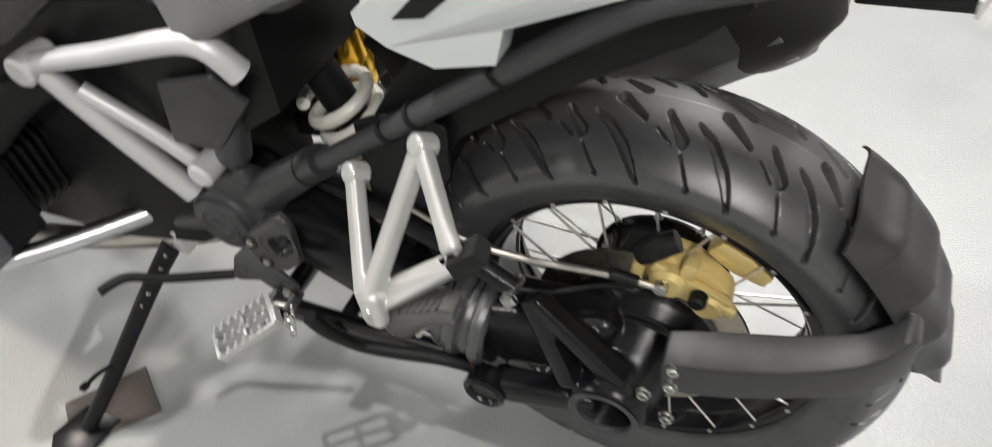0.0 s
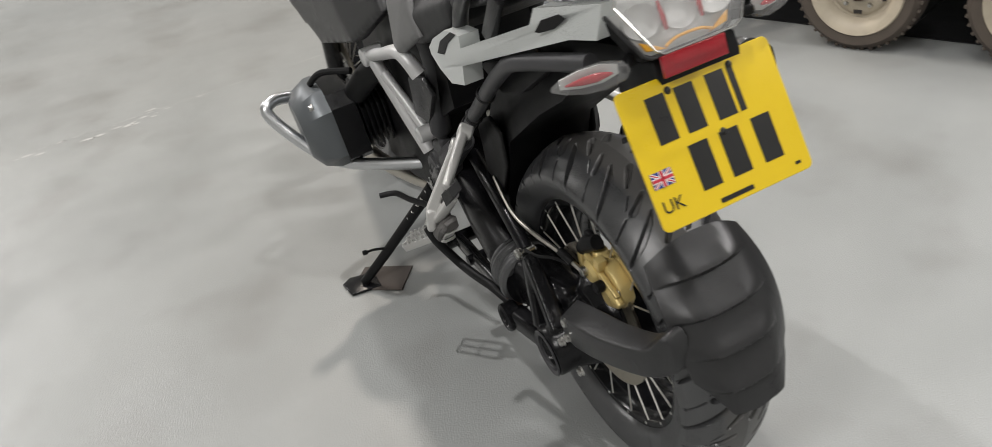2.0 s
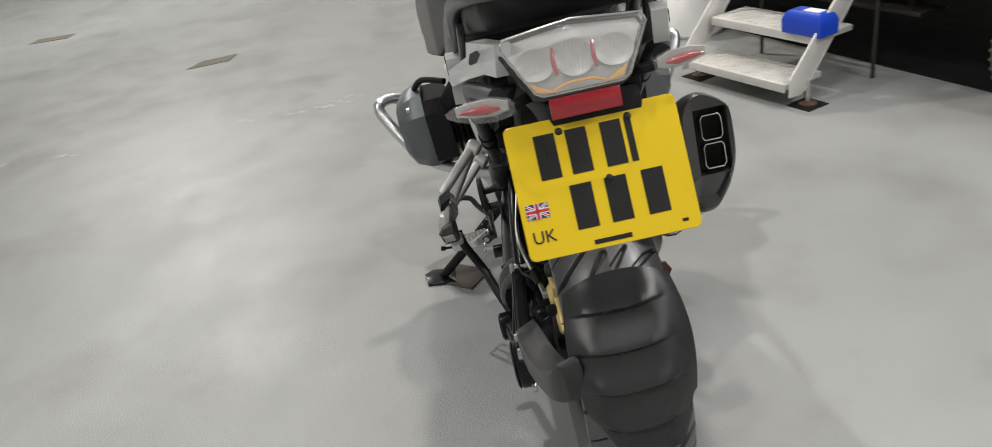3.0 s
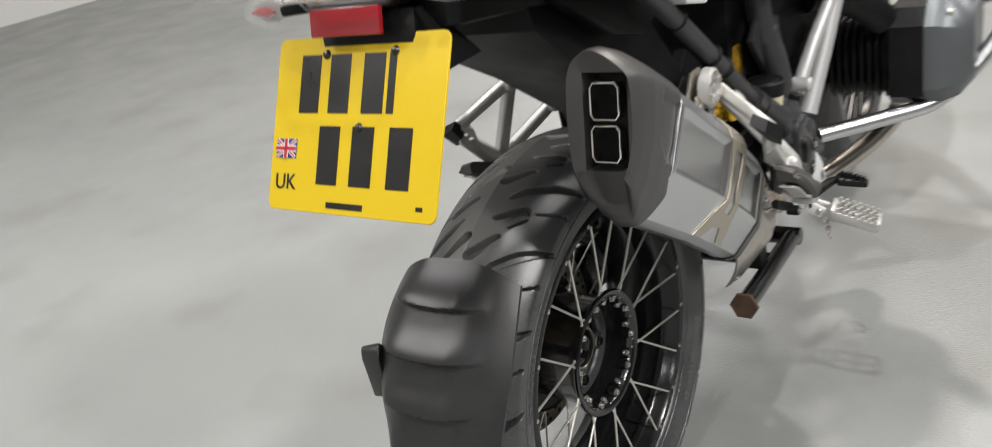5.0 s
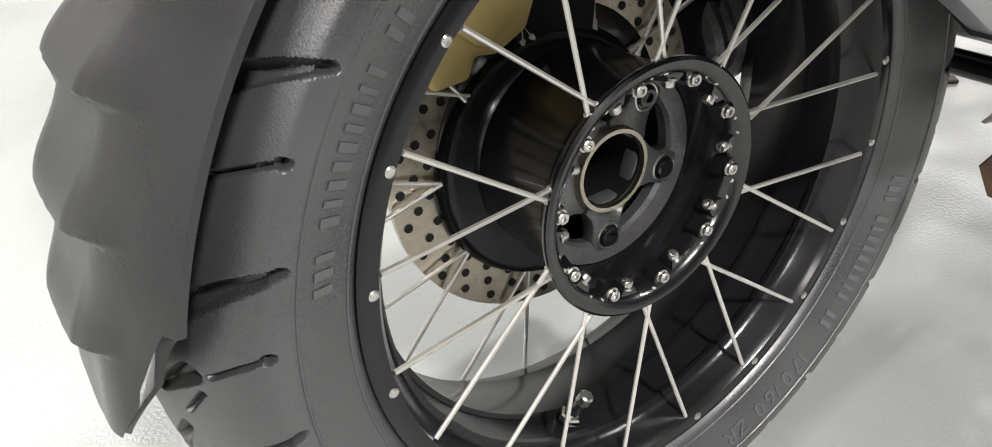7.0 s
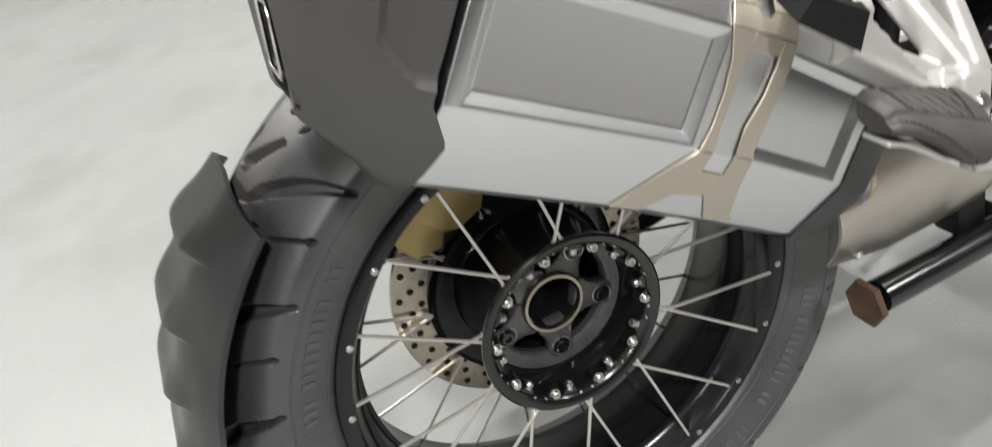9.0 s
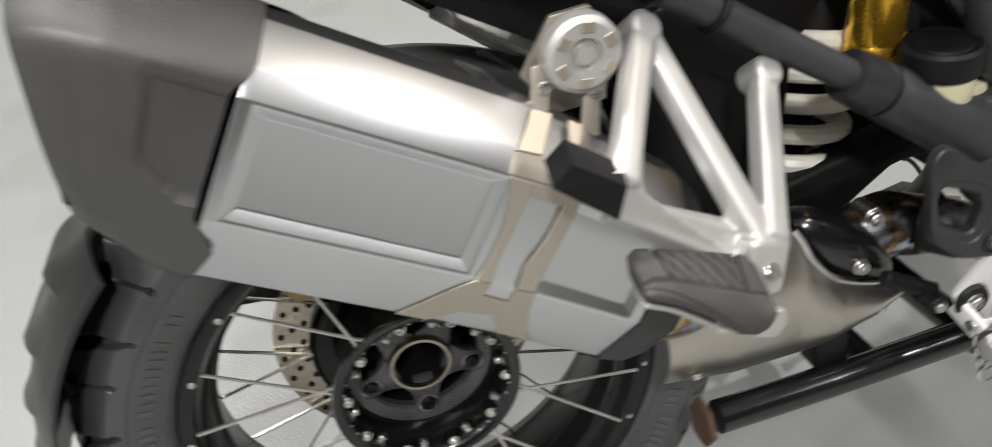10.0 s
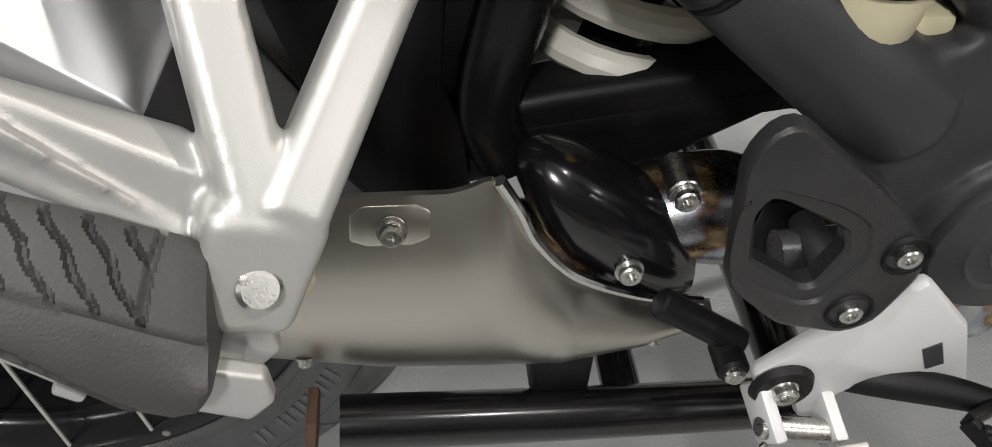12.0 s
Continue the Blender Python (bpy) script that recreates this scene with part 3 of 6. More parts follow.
def grooved_tyre(around=1900, across=13):
    prof = tyre_profile(across)
    r0, y0 = np.array(prof).T
    step = np.hypot(np.diff(r0), np.diff(y0))
    arc = np.concatenate([[0], np.cumsum(step)])
    arc -= arc[-1] / 2
    ang = np.linspace(0, 2 * np.pi, around, endpoint=False)
    A, S = np.meshgrid(ang, arc, indexing="ij")
    pitch = 2 * np.pi * TYRE_R / 18
    deep = tread_depth(A * TYRE_R, S, pitch)
    slope = np.stack([np.gradient(r0), np.gradient(y0)])
    slope /= np.linalg.norm(slope, axis=0)
    nr, ny = -slope[1], slope[0]
    flip = np.sign(nr[len(nr) // 2])
    nr, ny = nr * flip, ny * flip
    r = r0 - deep * nr
    y = y0 - deep * ny
    rows, cols = r.shape
    xyz = np.stack([r * np.cos(A), y, TYRE_R + r * np.sin(A)], -1).reshape(-1, 3)
    i, j = np.meshgrid(np.arange(rows), np.arange(cols - 1), indexing="ij")
    k = (i + 1) % rows
    faces = np.stack([i * cols + j, i * cols + j + 1, k * cols + j + 1, k * cols + j], -1).reshape(-1, 4)
    me = bpy.data.meshes.new("tyre")
    me.from_pydata(xyz.tolist(), [], faces.tolist())
    bm = bmesh.new()
    bm.from_mesh(me)
    bpy.data.meshes.remove(me)
    return bm


def side_wall(r):
    """Half width of the tyre at radius r."""
    return float(np.interp(r, (0.226, 0.240, 0.258, 0.270), (0.070, 0.078, 0.0845, 0.0850))) + 0.0006


def letter_bars(parent, r, start, step, widths, high=0.011):
    """Raised lettering that cannot be read, as plain bars round the right side wall."""
    for k, w in enumerate(widths):
        if w <= 0:
            continue
        a = start + k * step
        half = math.degrees(w / r / 2)
        lo, hi = r - high / 2, r + high / 2
        secs = [polar(lo, a - half, -side_wall(lo)), polar(lo, a + half, -side_wall(lo)), polar(hi, a + half, -side_wall(hi)), polar(hi, a - half, -side_wall(hi))]
        part("lettering", slab(secs, (0, -0.0006, 0), 0), STRAPTEXT, parent)


def hub_profile():
    return [(0.062, 0.040), (0.0715, 0.012), (0.0760, -0.040), (0.0790, -0.0485), (0.0835, -0.0525), (0.0885, -0.0535), (0.0905, -0.0520), (0.0910, -0.0500), (0.0900, -0.0470), (0.0840, -0.0435), (0.0785, -0.030), (0.0765, 0.040), (0.081, 0.044), (0.0835, 0.048), (0.081, 0.052), (0.064, 0.052)]


LETTERS, SIZE_TEXT = -19, -57.6


def rear_wheel():
    wheel = part("rear_wheel", lathe([(0.2225, 0.056), (0.2225, 0.0605), (0.218, 0.0620), (0.210, 0.0605), (0.206, 0.054), (0.2035, 0.044), (0.199, 0.040), (0.1985, 0.028), (0.193, 0.012), (0.193, -0.012), (0.1905, -0.0135), (0.1905, -0.0170), (0.1940, -0.0180), (0.1985, -0.030), (0.1992, -0.0385), (0.1962, -0.0395), (0.1962, -0.0435), (0.1992, -0.0450), (0.2035, -0.050), (0.206, -0.062), (0.210, -0.0680), (0.218, -0.0695), (0.2225, -0.0675), (0.2225, -0.062), (0.215, -0.04), (0.2, 0), (0.215, 0.04)], AXLE, 128, True), RIM, bike, "black cross-spoked rim")
    tyre = part("tyre", grooved_tyre(), TREAD, wheel, "black grooved road tyre", sharp=40)
    hub = part("hub", lathe(hub_profile(), AXLE, 96, True), GLOSS, wheel, "gloss black wheel hub")
    part("hub_bore", lathe([(0.0275, -0.012), (0.0305, -0.012), (0.0315, -0.009), (0.0315, 0.03), (0.0275, 0.03)], AXLE, 48, True), DISC, wheel)
    part("axle_tunnel", lathe([(0.027, -0.008), (0.029, -0.008), (0.029, 0.13), (0.027, 0.13)], AXLE, 32, True), MATT, wheel)
    # five-armed carrier in the bowl of the hub, with a window between each two arms
    first = math.degrees(math.atan2(0.297 - TYRE_R, 0.051))
    part("carrier_ring", lathe([(0.0590, -0.001), (0.0610, -0.0045), (0.0725, -0.0085), (0.0735, 0.004), (0.0600, 0.008)], AXLE, 60, True), CARRIER, wheel)
    for k in range(5):
        a = first - 72 * k
        arm = [polar(0.0305, a - 35.5, -0.006), polar(0.0365, a - 34, -0.006), polar(0.0405, a - 22, -0.006), polar(0.049, a - 14.5, -0.006), polar(0.059, a - 13, -0.006), polar(0.0675, a - 10, -0.006), polar(0.0690, a, -0.006), polar(0.0675, a + 10, -0.006), polar(0.059, a + 13, -0.006), polar(0.049, a + 14.5, -0.006), polar(0.0405, a + 22, -0.006), polar(0.0365, a + 34, -0.006), polar(0.0305, a + 35.5, -0.006)]
        part("carrier_arm", slab(arm, (0, 0.014, 0), 0.0022), CARRIER, wheel)
        at = polar(0.0545, a, -0.0065)
        part("bolt_seat", torus(axis_at(at, (0, -1, 0)), 0.0098, 0.0011, 24, 8), BOLT, wheel)
        part("wheel_bolt", bolt(at, (0, -1, 0), 0.0072, 0.004), GLOSS, wheel)
    # lugs inside the flange: for each pair of spokes one screw faces out, the other inward
    for side in (-1, 1):
        turn = 157.0 + (0 if side < 0 else 18)
        for k in range(10):
            apex = turn + 36 * k
            for d in (-1, 1):
                hub_at = polar(0.0815, apex - 4.4 * d, side * 0.0475)
                rim_at = polar(0.2080, apex + 9.0 * d, -0.0655 if side < 0 else 0.0580)
                way = (rim_at - hub_at).normalized()
                part("spoke", rod(hub_at, rim_at, 0.0017, 8, 0), SPOKE, wheel)
                part("nipple", rod(hub_at - way * 0.002, hub_at + way * 0.010, 0.0027, 8, 0.0005), SPOKE, wheel)
                if side < 0:
                    a = apex + 11.5 * d
                    lug = rings([[polar(0.0795, a - 7, -0.040), polar(0.0795, a + 7, -0.040), polar(0.0715, a + 5, -0.036), polar(0.0700, a - 5, -0.036)], [polar(0.0800, a - 6, -0.0475), polar(0.0800, a + 6, -0.0475), polar(0.0735, a + 3.5, -0.0465), polar(0.0725, a - 3.5, -0.0465)]])
                    part("spoke_lug", bevelled(lug, 0.0012, 2), GLOSS, wheel)
                    if d > 0:
                        part("flange_screw", bolt(polar(0.0760, a, -0.0478), (0.0, -1, 0.0), 0.0042, 0.0036, 12), BOLT, wheel)
                    else:
                        inward = (polar(0.0, 0, -0.050) - polar(0.0745, a, -0.044)).normalized()
                        part("flange_screw", bolt(polar(0.0735, a, -0.0430), inward, 0.0042, 0.0050, 12), BOLT, wheel)
                        part("screw_shank", rod(polar(0.0790, a + 2, -0.041), polar(0.0720, a, -0.0430), 0.0030, 10, 0.0004), CHROME, wheel)
        for k in range(20):
            a = 132.6 + 18 * k
            part("rim_plug", lathe([(0, 0.0006), (0.0022, 0.0008), (0.0034, 0.0), (0.0034, -0.001), (0, -0.001)], axis_at(polar(0.2135, a, -0.0690 if side < 0 else 0.0615), (0, side, 0)), 10), BOLT, wheel)
    valve_a = math.degrees(math.atan2(0.152 - TYRE_R, -0.066))
    valve = part("valve", rod(polar(0.1935, valve_a, -0.028), polar(0.186, valve_a, -0.031), 0.0085, 6), CHROME, wheel, "silver tyre valve")
    part("valve_stem", rod(polar(0.187, valve_a, -0.031), polar(0.170, valve_a, -0.038), 0.0046, 12), CHROME, wheel)
    part("valve_cap", rod(polar(0.1725, valve_a, -0.037), polar(0.163, valve_a, -0.041), 0.0056, 12), BOLT, wheel)
    # lettering on the right side wall
    for first in (LETTERS, LETTERS + 183):
        letter_bars(tyre, 0.2465, first, -2.05, [0.0042, 0.0046, 0.0036, 0, 0.0046, 0.0034, 0.0044, 0.0044, 0.0046, 0.0036, 0.0046, 0.0030, 0.0036, 0, 0.0044, 0.0044])
    for r in (0.2300, 0.2610):
        part("side_wall_rib", torus(axis_at((0, -side_wall(r), TYRE_R), (0, 1, 0)), r, 0.0009, 128, 6), RUBBER, tyre)
    return wheel, tyre


def arc_text(words, r, start, size, parent, mat):
    """Raised words along the side wall, one letter after another, read from outside the wheel on its right."""
    a = start
    for ch in words:
        if ch != " ":
            cu = bpy.data.curves.new("letter", "FONT")
            cu.body, cu.size, cu.extrude, cu.align_x = ch, size, 0.0005, "CENTER"
            tmp = bpy.data.objects.new("letter", cu)
            scene.collection.objects.link(tmp)
            dg = bpy.context.evaluated_depsgraph_get()
            me = bpy.data.meshes.new_from_object(tmp.evaluated_get(dg))
            bpy.data.objects.remove(tmp)
            bpy.data.curves.remove(cu)
            p = polar(r, a, -side_wall(r))
            rise = (p - Vector((0, p.y, TYRE_R))).normalized()
            across = Vector((0, -1, 0)).cross(-rise)
            out = (rise + Vector((0, -0.36, 0))).normalized()
            m = Matrix((across, out, across.cross(out))).transposed().to_4x4()
            me.transform(Matrix.Translation(p) @ m)
            me.materials.append(mat)
            ob = new("letter", me)
            ob.parent = parent
        a -= math.degrees(size * (0.42 if ch in " /1" else 0.66) / r)


wheel, tyre = rear_wheel()
arc_text("170/60 ZR 17", 0.2425, SIZE_TEXT, 0.0195, tyre, STRAPTEXT)


def brake_disc():
    disc = part("brake_disc", lathe([(0.100, 0.0565), (0.138, 0.0565), (0.138, 0.0615), (0.100, 0.0615)], AXLE, 96, True), DISC, bike, "worn steel brake disc")
    for k in range(30):
        for j, r in enumerate((0.108, 0.119, 0.130)):
            at = polar(r, k * 12 + j * 4, 0.0562)
            part("disc_hole", lathe([(0, 0.0), (0.0034, 0.0), (0.0034, -0.0006), (0, -0.0006)], axis_at(at, (0, 1, 0)), 8), MATT, disc)
    part("disc_carrier", lathe([(0.06, 0.052), (0.085, 0.050), (0.102, 0.0545), (0.102, 0.066), (0.06, 0.07)], AXLE, 64, True), GLOSS, bike, "black disc carrier")


brake_disc()


# -- final drive, swing arm, caliper --
def final_drive():
    C0, C1 = Vector((0.0, 0.10, TYRE_R)), Vector((0.014, 0.204, 0.293))

    def boss(t, r):
        c = C0.lerp(C1, t)
        return [c + Vector((r * math.cos(a), 0, r * math.sin(a))) for a in (2 * math.pi * k / 40 for k in range(40))]

    fd = cast(part("final_drive", join(
        lathe([(0.0, 0.066), (0.092, 0.068), (0.097, 0.080), (0.088, 0.100), (0.074, 0.118), (0.0, 0.122)], AXLE, 48),
        rings([boss(-0.1, 0.070), boss(0.25, 0.066), boss(0.5, 0.054), boss(0.75, 0.048), boss(0.93, 0.047), boss(1.0, 0.044), boss(1.0, 0.036), boss(0.62, 0.033)]),
        bar((0.020, 0.118, 0.335), (0.205, 0.142, 0.338), 0.125, 0.062, (0, 1, 0), 0.105, 0.085, 0.02, 4),
        bar((0.118, 0.158, 0.428), (0.060, 0.186, 0.315), 0.022, 0.026, (0, 1, 0), 0.026, 0.030, 0.006, 3),
        bar((0.114, 0.158, 0.432), (-0.002, 0.176, 0.338), 0.024, 0.026, (0, 1, 0), 0.030, 0.034, 0.006, 3),
        bar((0.030, 0.178, 0.276), (0.165, 0.200, 0.281), 0.034, 0.032, (0, 1, 0), 0.042, 0.040, 0.010, 3),
    ), SATIN, bike, "black final drive housing"), 0.0028, 5)
    part("axle_ring", lathe([(0.034, -0.006), (0.045, 0.001), (0.042, 0.0035), (0.035, 0.0005)], axis_at(C1, (0, 1, 0)), 48, True), FRAME, fd)
    part("pivot_boss", lathe([(0, -0.02), (0.026, -0.02), (0.029, -0.012), (0.029, 0.008), (0.025, 0.012), (0.021, 0.010), (0.019, 0.006), (0, 0.006)], axis_at((0.169, 0.213, 0.280), (0, 1, 0)), 32), SATIN, fd)
    for at in ((-0.029, 0.185, 0.342), (-0.055, 0.175, 0.285)):
        part("flange_bolt", bolt(at, (0, 1, 0), 0.0075, 0.007), BOLT, fd)
    return fd


settled(final_drive)


def swing_arm():
    arm = part("swing_arm", rings([[(x, y + 0.052 * w * math.cos(a), z + 0.06 * h * math.sin(a)) for a in (2 * math.pi * k / 24 for k in range(24))] for x, y, z, w, h in ((0.17, 0.148, 0.336, 1.0, 0.92), (0.25, 0.145, 0.348, 0.95, 0.9), (0.36, 0.135, 0.372, 0.95, 0.9), (0.46, 0.12, 0.395, 1.0, 1.0), (0.56, 0.10, 0.41, 1.1, 1.1))]), SATIN, bike, "black shaft drive swing arm")
    for k in range(4):
        x = 0.185 + 0.017 * k
        big = 0.062 if k % 2 == 0 else 0.056
        part("gaiter_fold", torus(axis_at((x, 0.1475, 0.338 + 0.002 * k), (1, 0, 0.13)), big - 0.012, 0.012, 36, 10), RUBBER, arm)
    part("torque_rod", tube([(0.141, 0.150, 0.424), (0.25, 0.14, 0.468), (0.42, 0.12, 0.50)], 0.014), SATIN, bike, "black torque rod")
    rod_end = part("rod_end", join(rod((0.141, 0.135, 0.424), (0.141, 0.166, 0.424), 0.010), rod((0.141, 0.150, 0.424), (0.165, 0.148, 0.434), 0.012)), CHROME, bike, "silver rod end joint")
    part("rod_nut", lathe([(0, 0.008), (0.008, 0.008), (0.011, 0.005), (0.011, 0), (0, 0)], axis_at((0.141, 0.166, 0.424), (0, 1, 0)), 6), BOLT, rod_end)


settled(swing_arm)


def caliper():
    cal = part("brake_caliper", join(
        plate_xz([(-0.100, 0.420), (-0.088, 0.398), (-0.060, 0.398), (-0.053, 0.412), (-0.038, 0.408), (-0.012, 0.418), (0.000, 0.440), (0.006, 0.468), (-0.008, 0.486), (-0.030, 0.484), (-0.040, 0.470), (-0.055, 0.474), (-0.075, 0.466), (-0.096, 0.446)], 0.066, 0.092, 0.005, 2),
        rod((-0.030, 0.085, 0.452), (-0.030, 0.112, 0.452), 0.022, 24, 0.006),
        rod((-0.075, 0.085, 0.425), (-0.075, 0.108, 0.425), 0.021, 24, 0.006),
        plate_xz([(-0.080, 0.445), (-0.055, 0.42), (-0.02, 0.44), (-0.025, 0.475), (-0.05, 0.47)], 0.052, 0.066, 0.004, 2),
        rod((-0.052, 0.090, 0.438), (-0.052, 0.104, 0.438), 0.013, 18, 0.003),
        bar((-0.098, 0.098, 0.432), (-0.010, 0.100, 0.474), 0.016, 0.010, (0, 1, 0), bevel=0.003),
    ), CALIPER, bike, "pale gold painted brake caliper")
    part("bleed_cap", rod((-0.066, 0.103, 0.446), (-0.066, 0.121, 0.446), 0.0105, 18, 0.003), MATT, cal)
    part("wire_plug", tube([(0.004, 0.096, 0.478), (-0.012, 0.094, 0.494), (-0.034, 0.086, 0.506)], [0.012, 0.015, 0.013], 16), MATT, cal, "black rubber plug")
    part("outer_half", plate_xz([(-0.078, 0.500), (-0.060, 0.478), (-0.092, 0.452), (-0.128, 0.440), (-0.138, 0.458), (-0.112, 0.484)], 0.044, 0.070, 0.005, 2), CALIPER, cal)
    part("pin_lug", join(rod((-0.080, 0.098, 0.436), (-0.104, 0.098, 0.420), 0.0085, 18, 0.002), bar((-0.055, 0.094, 0.440), (-0.082, 0.096, 0.434), 0.016, 0.016, (0, 1, 0), bevel=0.003)), CALIPER, cal)
    part("top_lug", plate_xz([(-0.004, 0.478), (0.012, 0.470), (0.016, 0.440), (0.002, 0.436)], 0.088, 0.106, 0.003, 2), CALIPER, cal)
    part("top_lug", plate_xz([(-0.062, 0.486), (-0.046, 0.490), (-0.040, 0.468), (-0.056, 0.462)], 0.086, 0.104, 0.003, 2), CALIPER, cal)
    part("banjo", rod((-0.025, 0.108, 0.456), (-0.025, 0.122, 0.456), 0.009, 14), BOLT, cal)
    part("brake_pad", block((-0.047, 0.089, 0.424), (0.030, 0.012, 0.009), (0, -24, 0), 0.002), MATT, cal)
    for at in ((-0.088, 0.092, 0.436), (-0.008, 0.092, 0.474), (-0.018, 0.092, 0.427)):
        part("caliper_bolt", bolt(at, (0, 1, 0), 0.0062, 0.006), BOLT, cal)
    part("pad_pin", rod((0.0, 0.09, 0.42), (0.02, 0.09, 0.40), 0.004, 10), BOLT, cal)
    part("lettering", slab([(-0.10, 0.0945, 0.418), (-0.06, 0.0945, 0.398), (-0.057, 0.0945, 0.404), (-0.097, 0.0945, 0.425)], (0, 0.0006, 0), 0), FLAG_WHITE, cal)
    part("caliper_bracket", plate_xz([(-0.02, 0.34), (0.03, 0.34), (0.05, 0.42), (0.02, 0.50), (-0.03, 0.50), (-0.02, 0.42)], 0.07, 0.082, 0.004), MATT, bike)
    part("brake_hose", tube([(-0.025, 0.118, 0.456), (0.0, 0.122, 0.463), (0.03, 0.128, 0.470), (0.12, 0.140, 0.474), (0.197, 0.141, 0.479), (0.30, 0.125, 0.50)], 0.0042, 10), STEEL_WARM, bike, "braided steel brake hose")
    part("hose_sleeve", tube([(0.0, 0.122, 0.463), (0.03, 0.128, 0.474)], 0.0075, 12), MATT, bike)
    part("sensor_lead", tube([(0.14, 0.155, 0.43), (0.09, 0.15, 0.44), (0.04, 0.135, 0.455), (0.0, 0.11, 0.44)], 0.0028, 8), MATT, bike)


settled(caliper)


# -- spray guard behind the wheel --
def spray_guard():
    def shape(angle, v):
        """Radius and width of the shell; v runs from -1 (right) to 1 (left)."""
        t = (angle - 129.5) / 49.0
        r = 0.3310 + 0.005 * math.sin(math.pi / 2 * min(max(t, 0) / 0.45, 1))
        reach = min(1.0, max(0.0, (v + 0.72) / 0.42)) * min(1.0, max(0.0, (0.98 - v) / 0.30))
        for c in (0.21, 0.42, 0.63, 0.83):
            d = t - c + 0.05 * (v - 0.15) ** 2
            rise = math.exp(-((d / 0.085) ** 2)) if d < 0 else max(0.0, 1 - d / 0.012)
            r += 0.0095 * reach * rise
        edge = max(0.0, abs(v) - 0.40) / 0.60
        r -= 0.0225 * edge**1.9
        r += 0.010 * min(1.0, max(0.0, (t - 0.74) / 0.30)) ** 1.5 * min(1.0, (v + 1.0) / 0.35, (1.0 - v) / 0.45)
        half = 0.080 + 0.014 * math.sin(math.pi * min(1.0, max(0.0, t / 0.8)))
        return r, half * v - 0.001

    def sheet(off):
        out = []
        for i in range(170):
            row = []
            for j in range(61):
                v = -1 + 2 * j / 60
                low = float(np.interp(v, (-1.0, -0.91, -0.87, -0.6, 0.0, 0.55, 1.0), (165.0, 165.0, 170.5, 177.0, 178.5, 177.0, 166.0)))
                top = 129.2 + 2.4 * v * v
                ang = top + (low - top) * i / 169
                r, y = shape(ang, v)
                row.append(polar(r - off, ang, y))
            out.append(row)
        return out

    a, b = sheet(0), sheet(0.004)
    secs = [ra + list(reversed(rb)) for ra, rb in zip(a, b)]
    guard = part("spray_guard", rings(secs), PLASTIC, bike, "matt black ridged plastic spray guard", 38)
    # boomerang arm: flat lit top, deep end plate that stands proud beside the shell
    stations = ((-0.052, 0.163, 0.126, 0.398, 0.418, 0.352), (-0.085, 0.161, 0.120, 0.404, 0.424, 0.350), (-0.130, 0.156, 0.113, 0.411, 0.430, 0.358), (-0.175, 0.149, 0.107, 0.420, 0.437, 0.369), (-0.215, 0.140, 0.100, 0.431, 0.447, 0.379), (-0.245, 0.133, 0.095, 0.442, 0.458, 0.389), (-0.266, 0.126, 0.090, 0.456, 0.474, 0.398), (-0.279, 0.118, 0.084, 0.478, 0.490, 0.405), (-0.287, 0.112, 0.080, 0.480, 0.486, 0.411), (-0.294, 0.107, 0.077, 0.470, 0.473, 0.416))
    body = rings([[(x, out, crest), (x, inn, top), (x, inn, low + 0.006), (x, out - 0.003, low)] for x, out, inn, crest, top, low in stations])
    bmesh.ops.recalc_face_normals(body, faces=body.faces)
    arm = part("guard_arm", bevelled(body, 0.0035, 3, 40), PLASTIC, bike, "black plastic arm of the spray guard")
    for at in ((-0.066, 0.1600, 0.394), (-0.064, 0.1600, 0.361)):
        part("arm_screw", bolt(at, (0, 1, 0), 0.007, 0.006), BOLT, arm)


spray_guard()


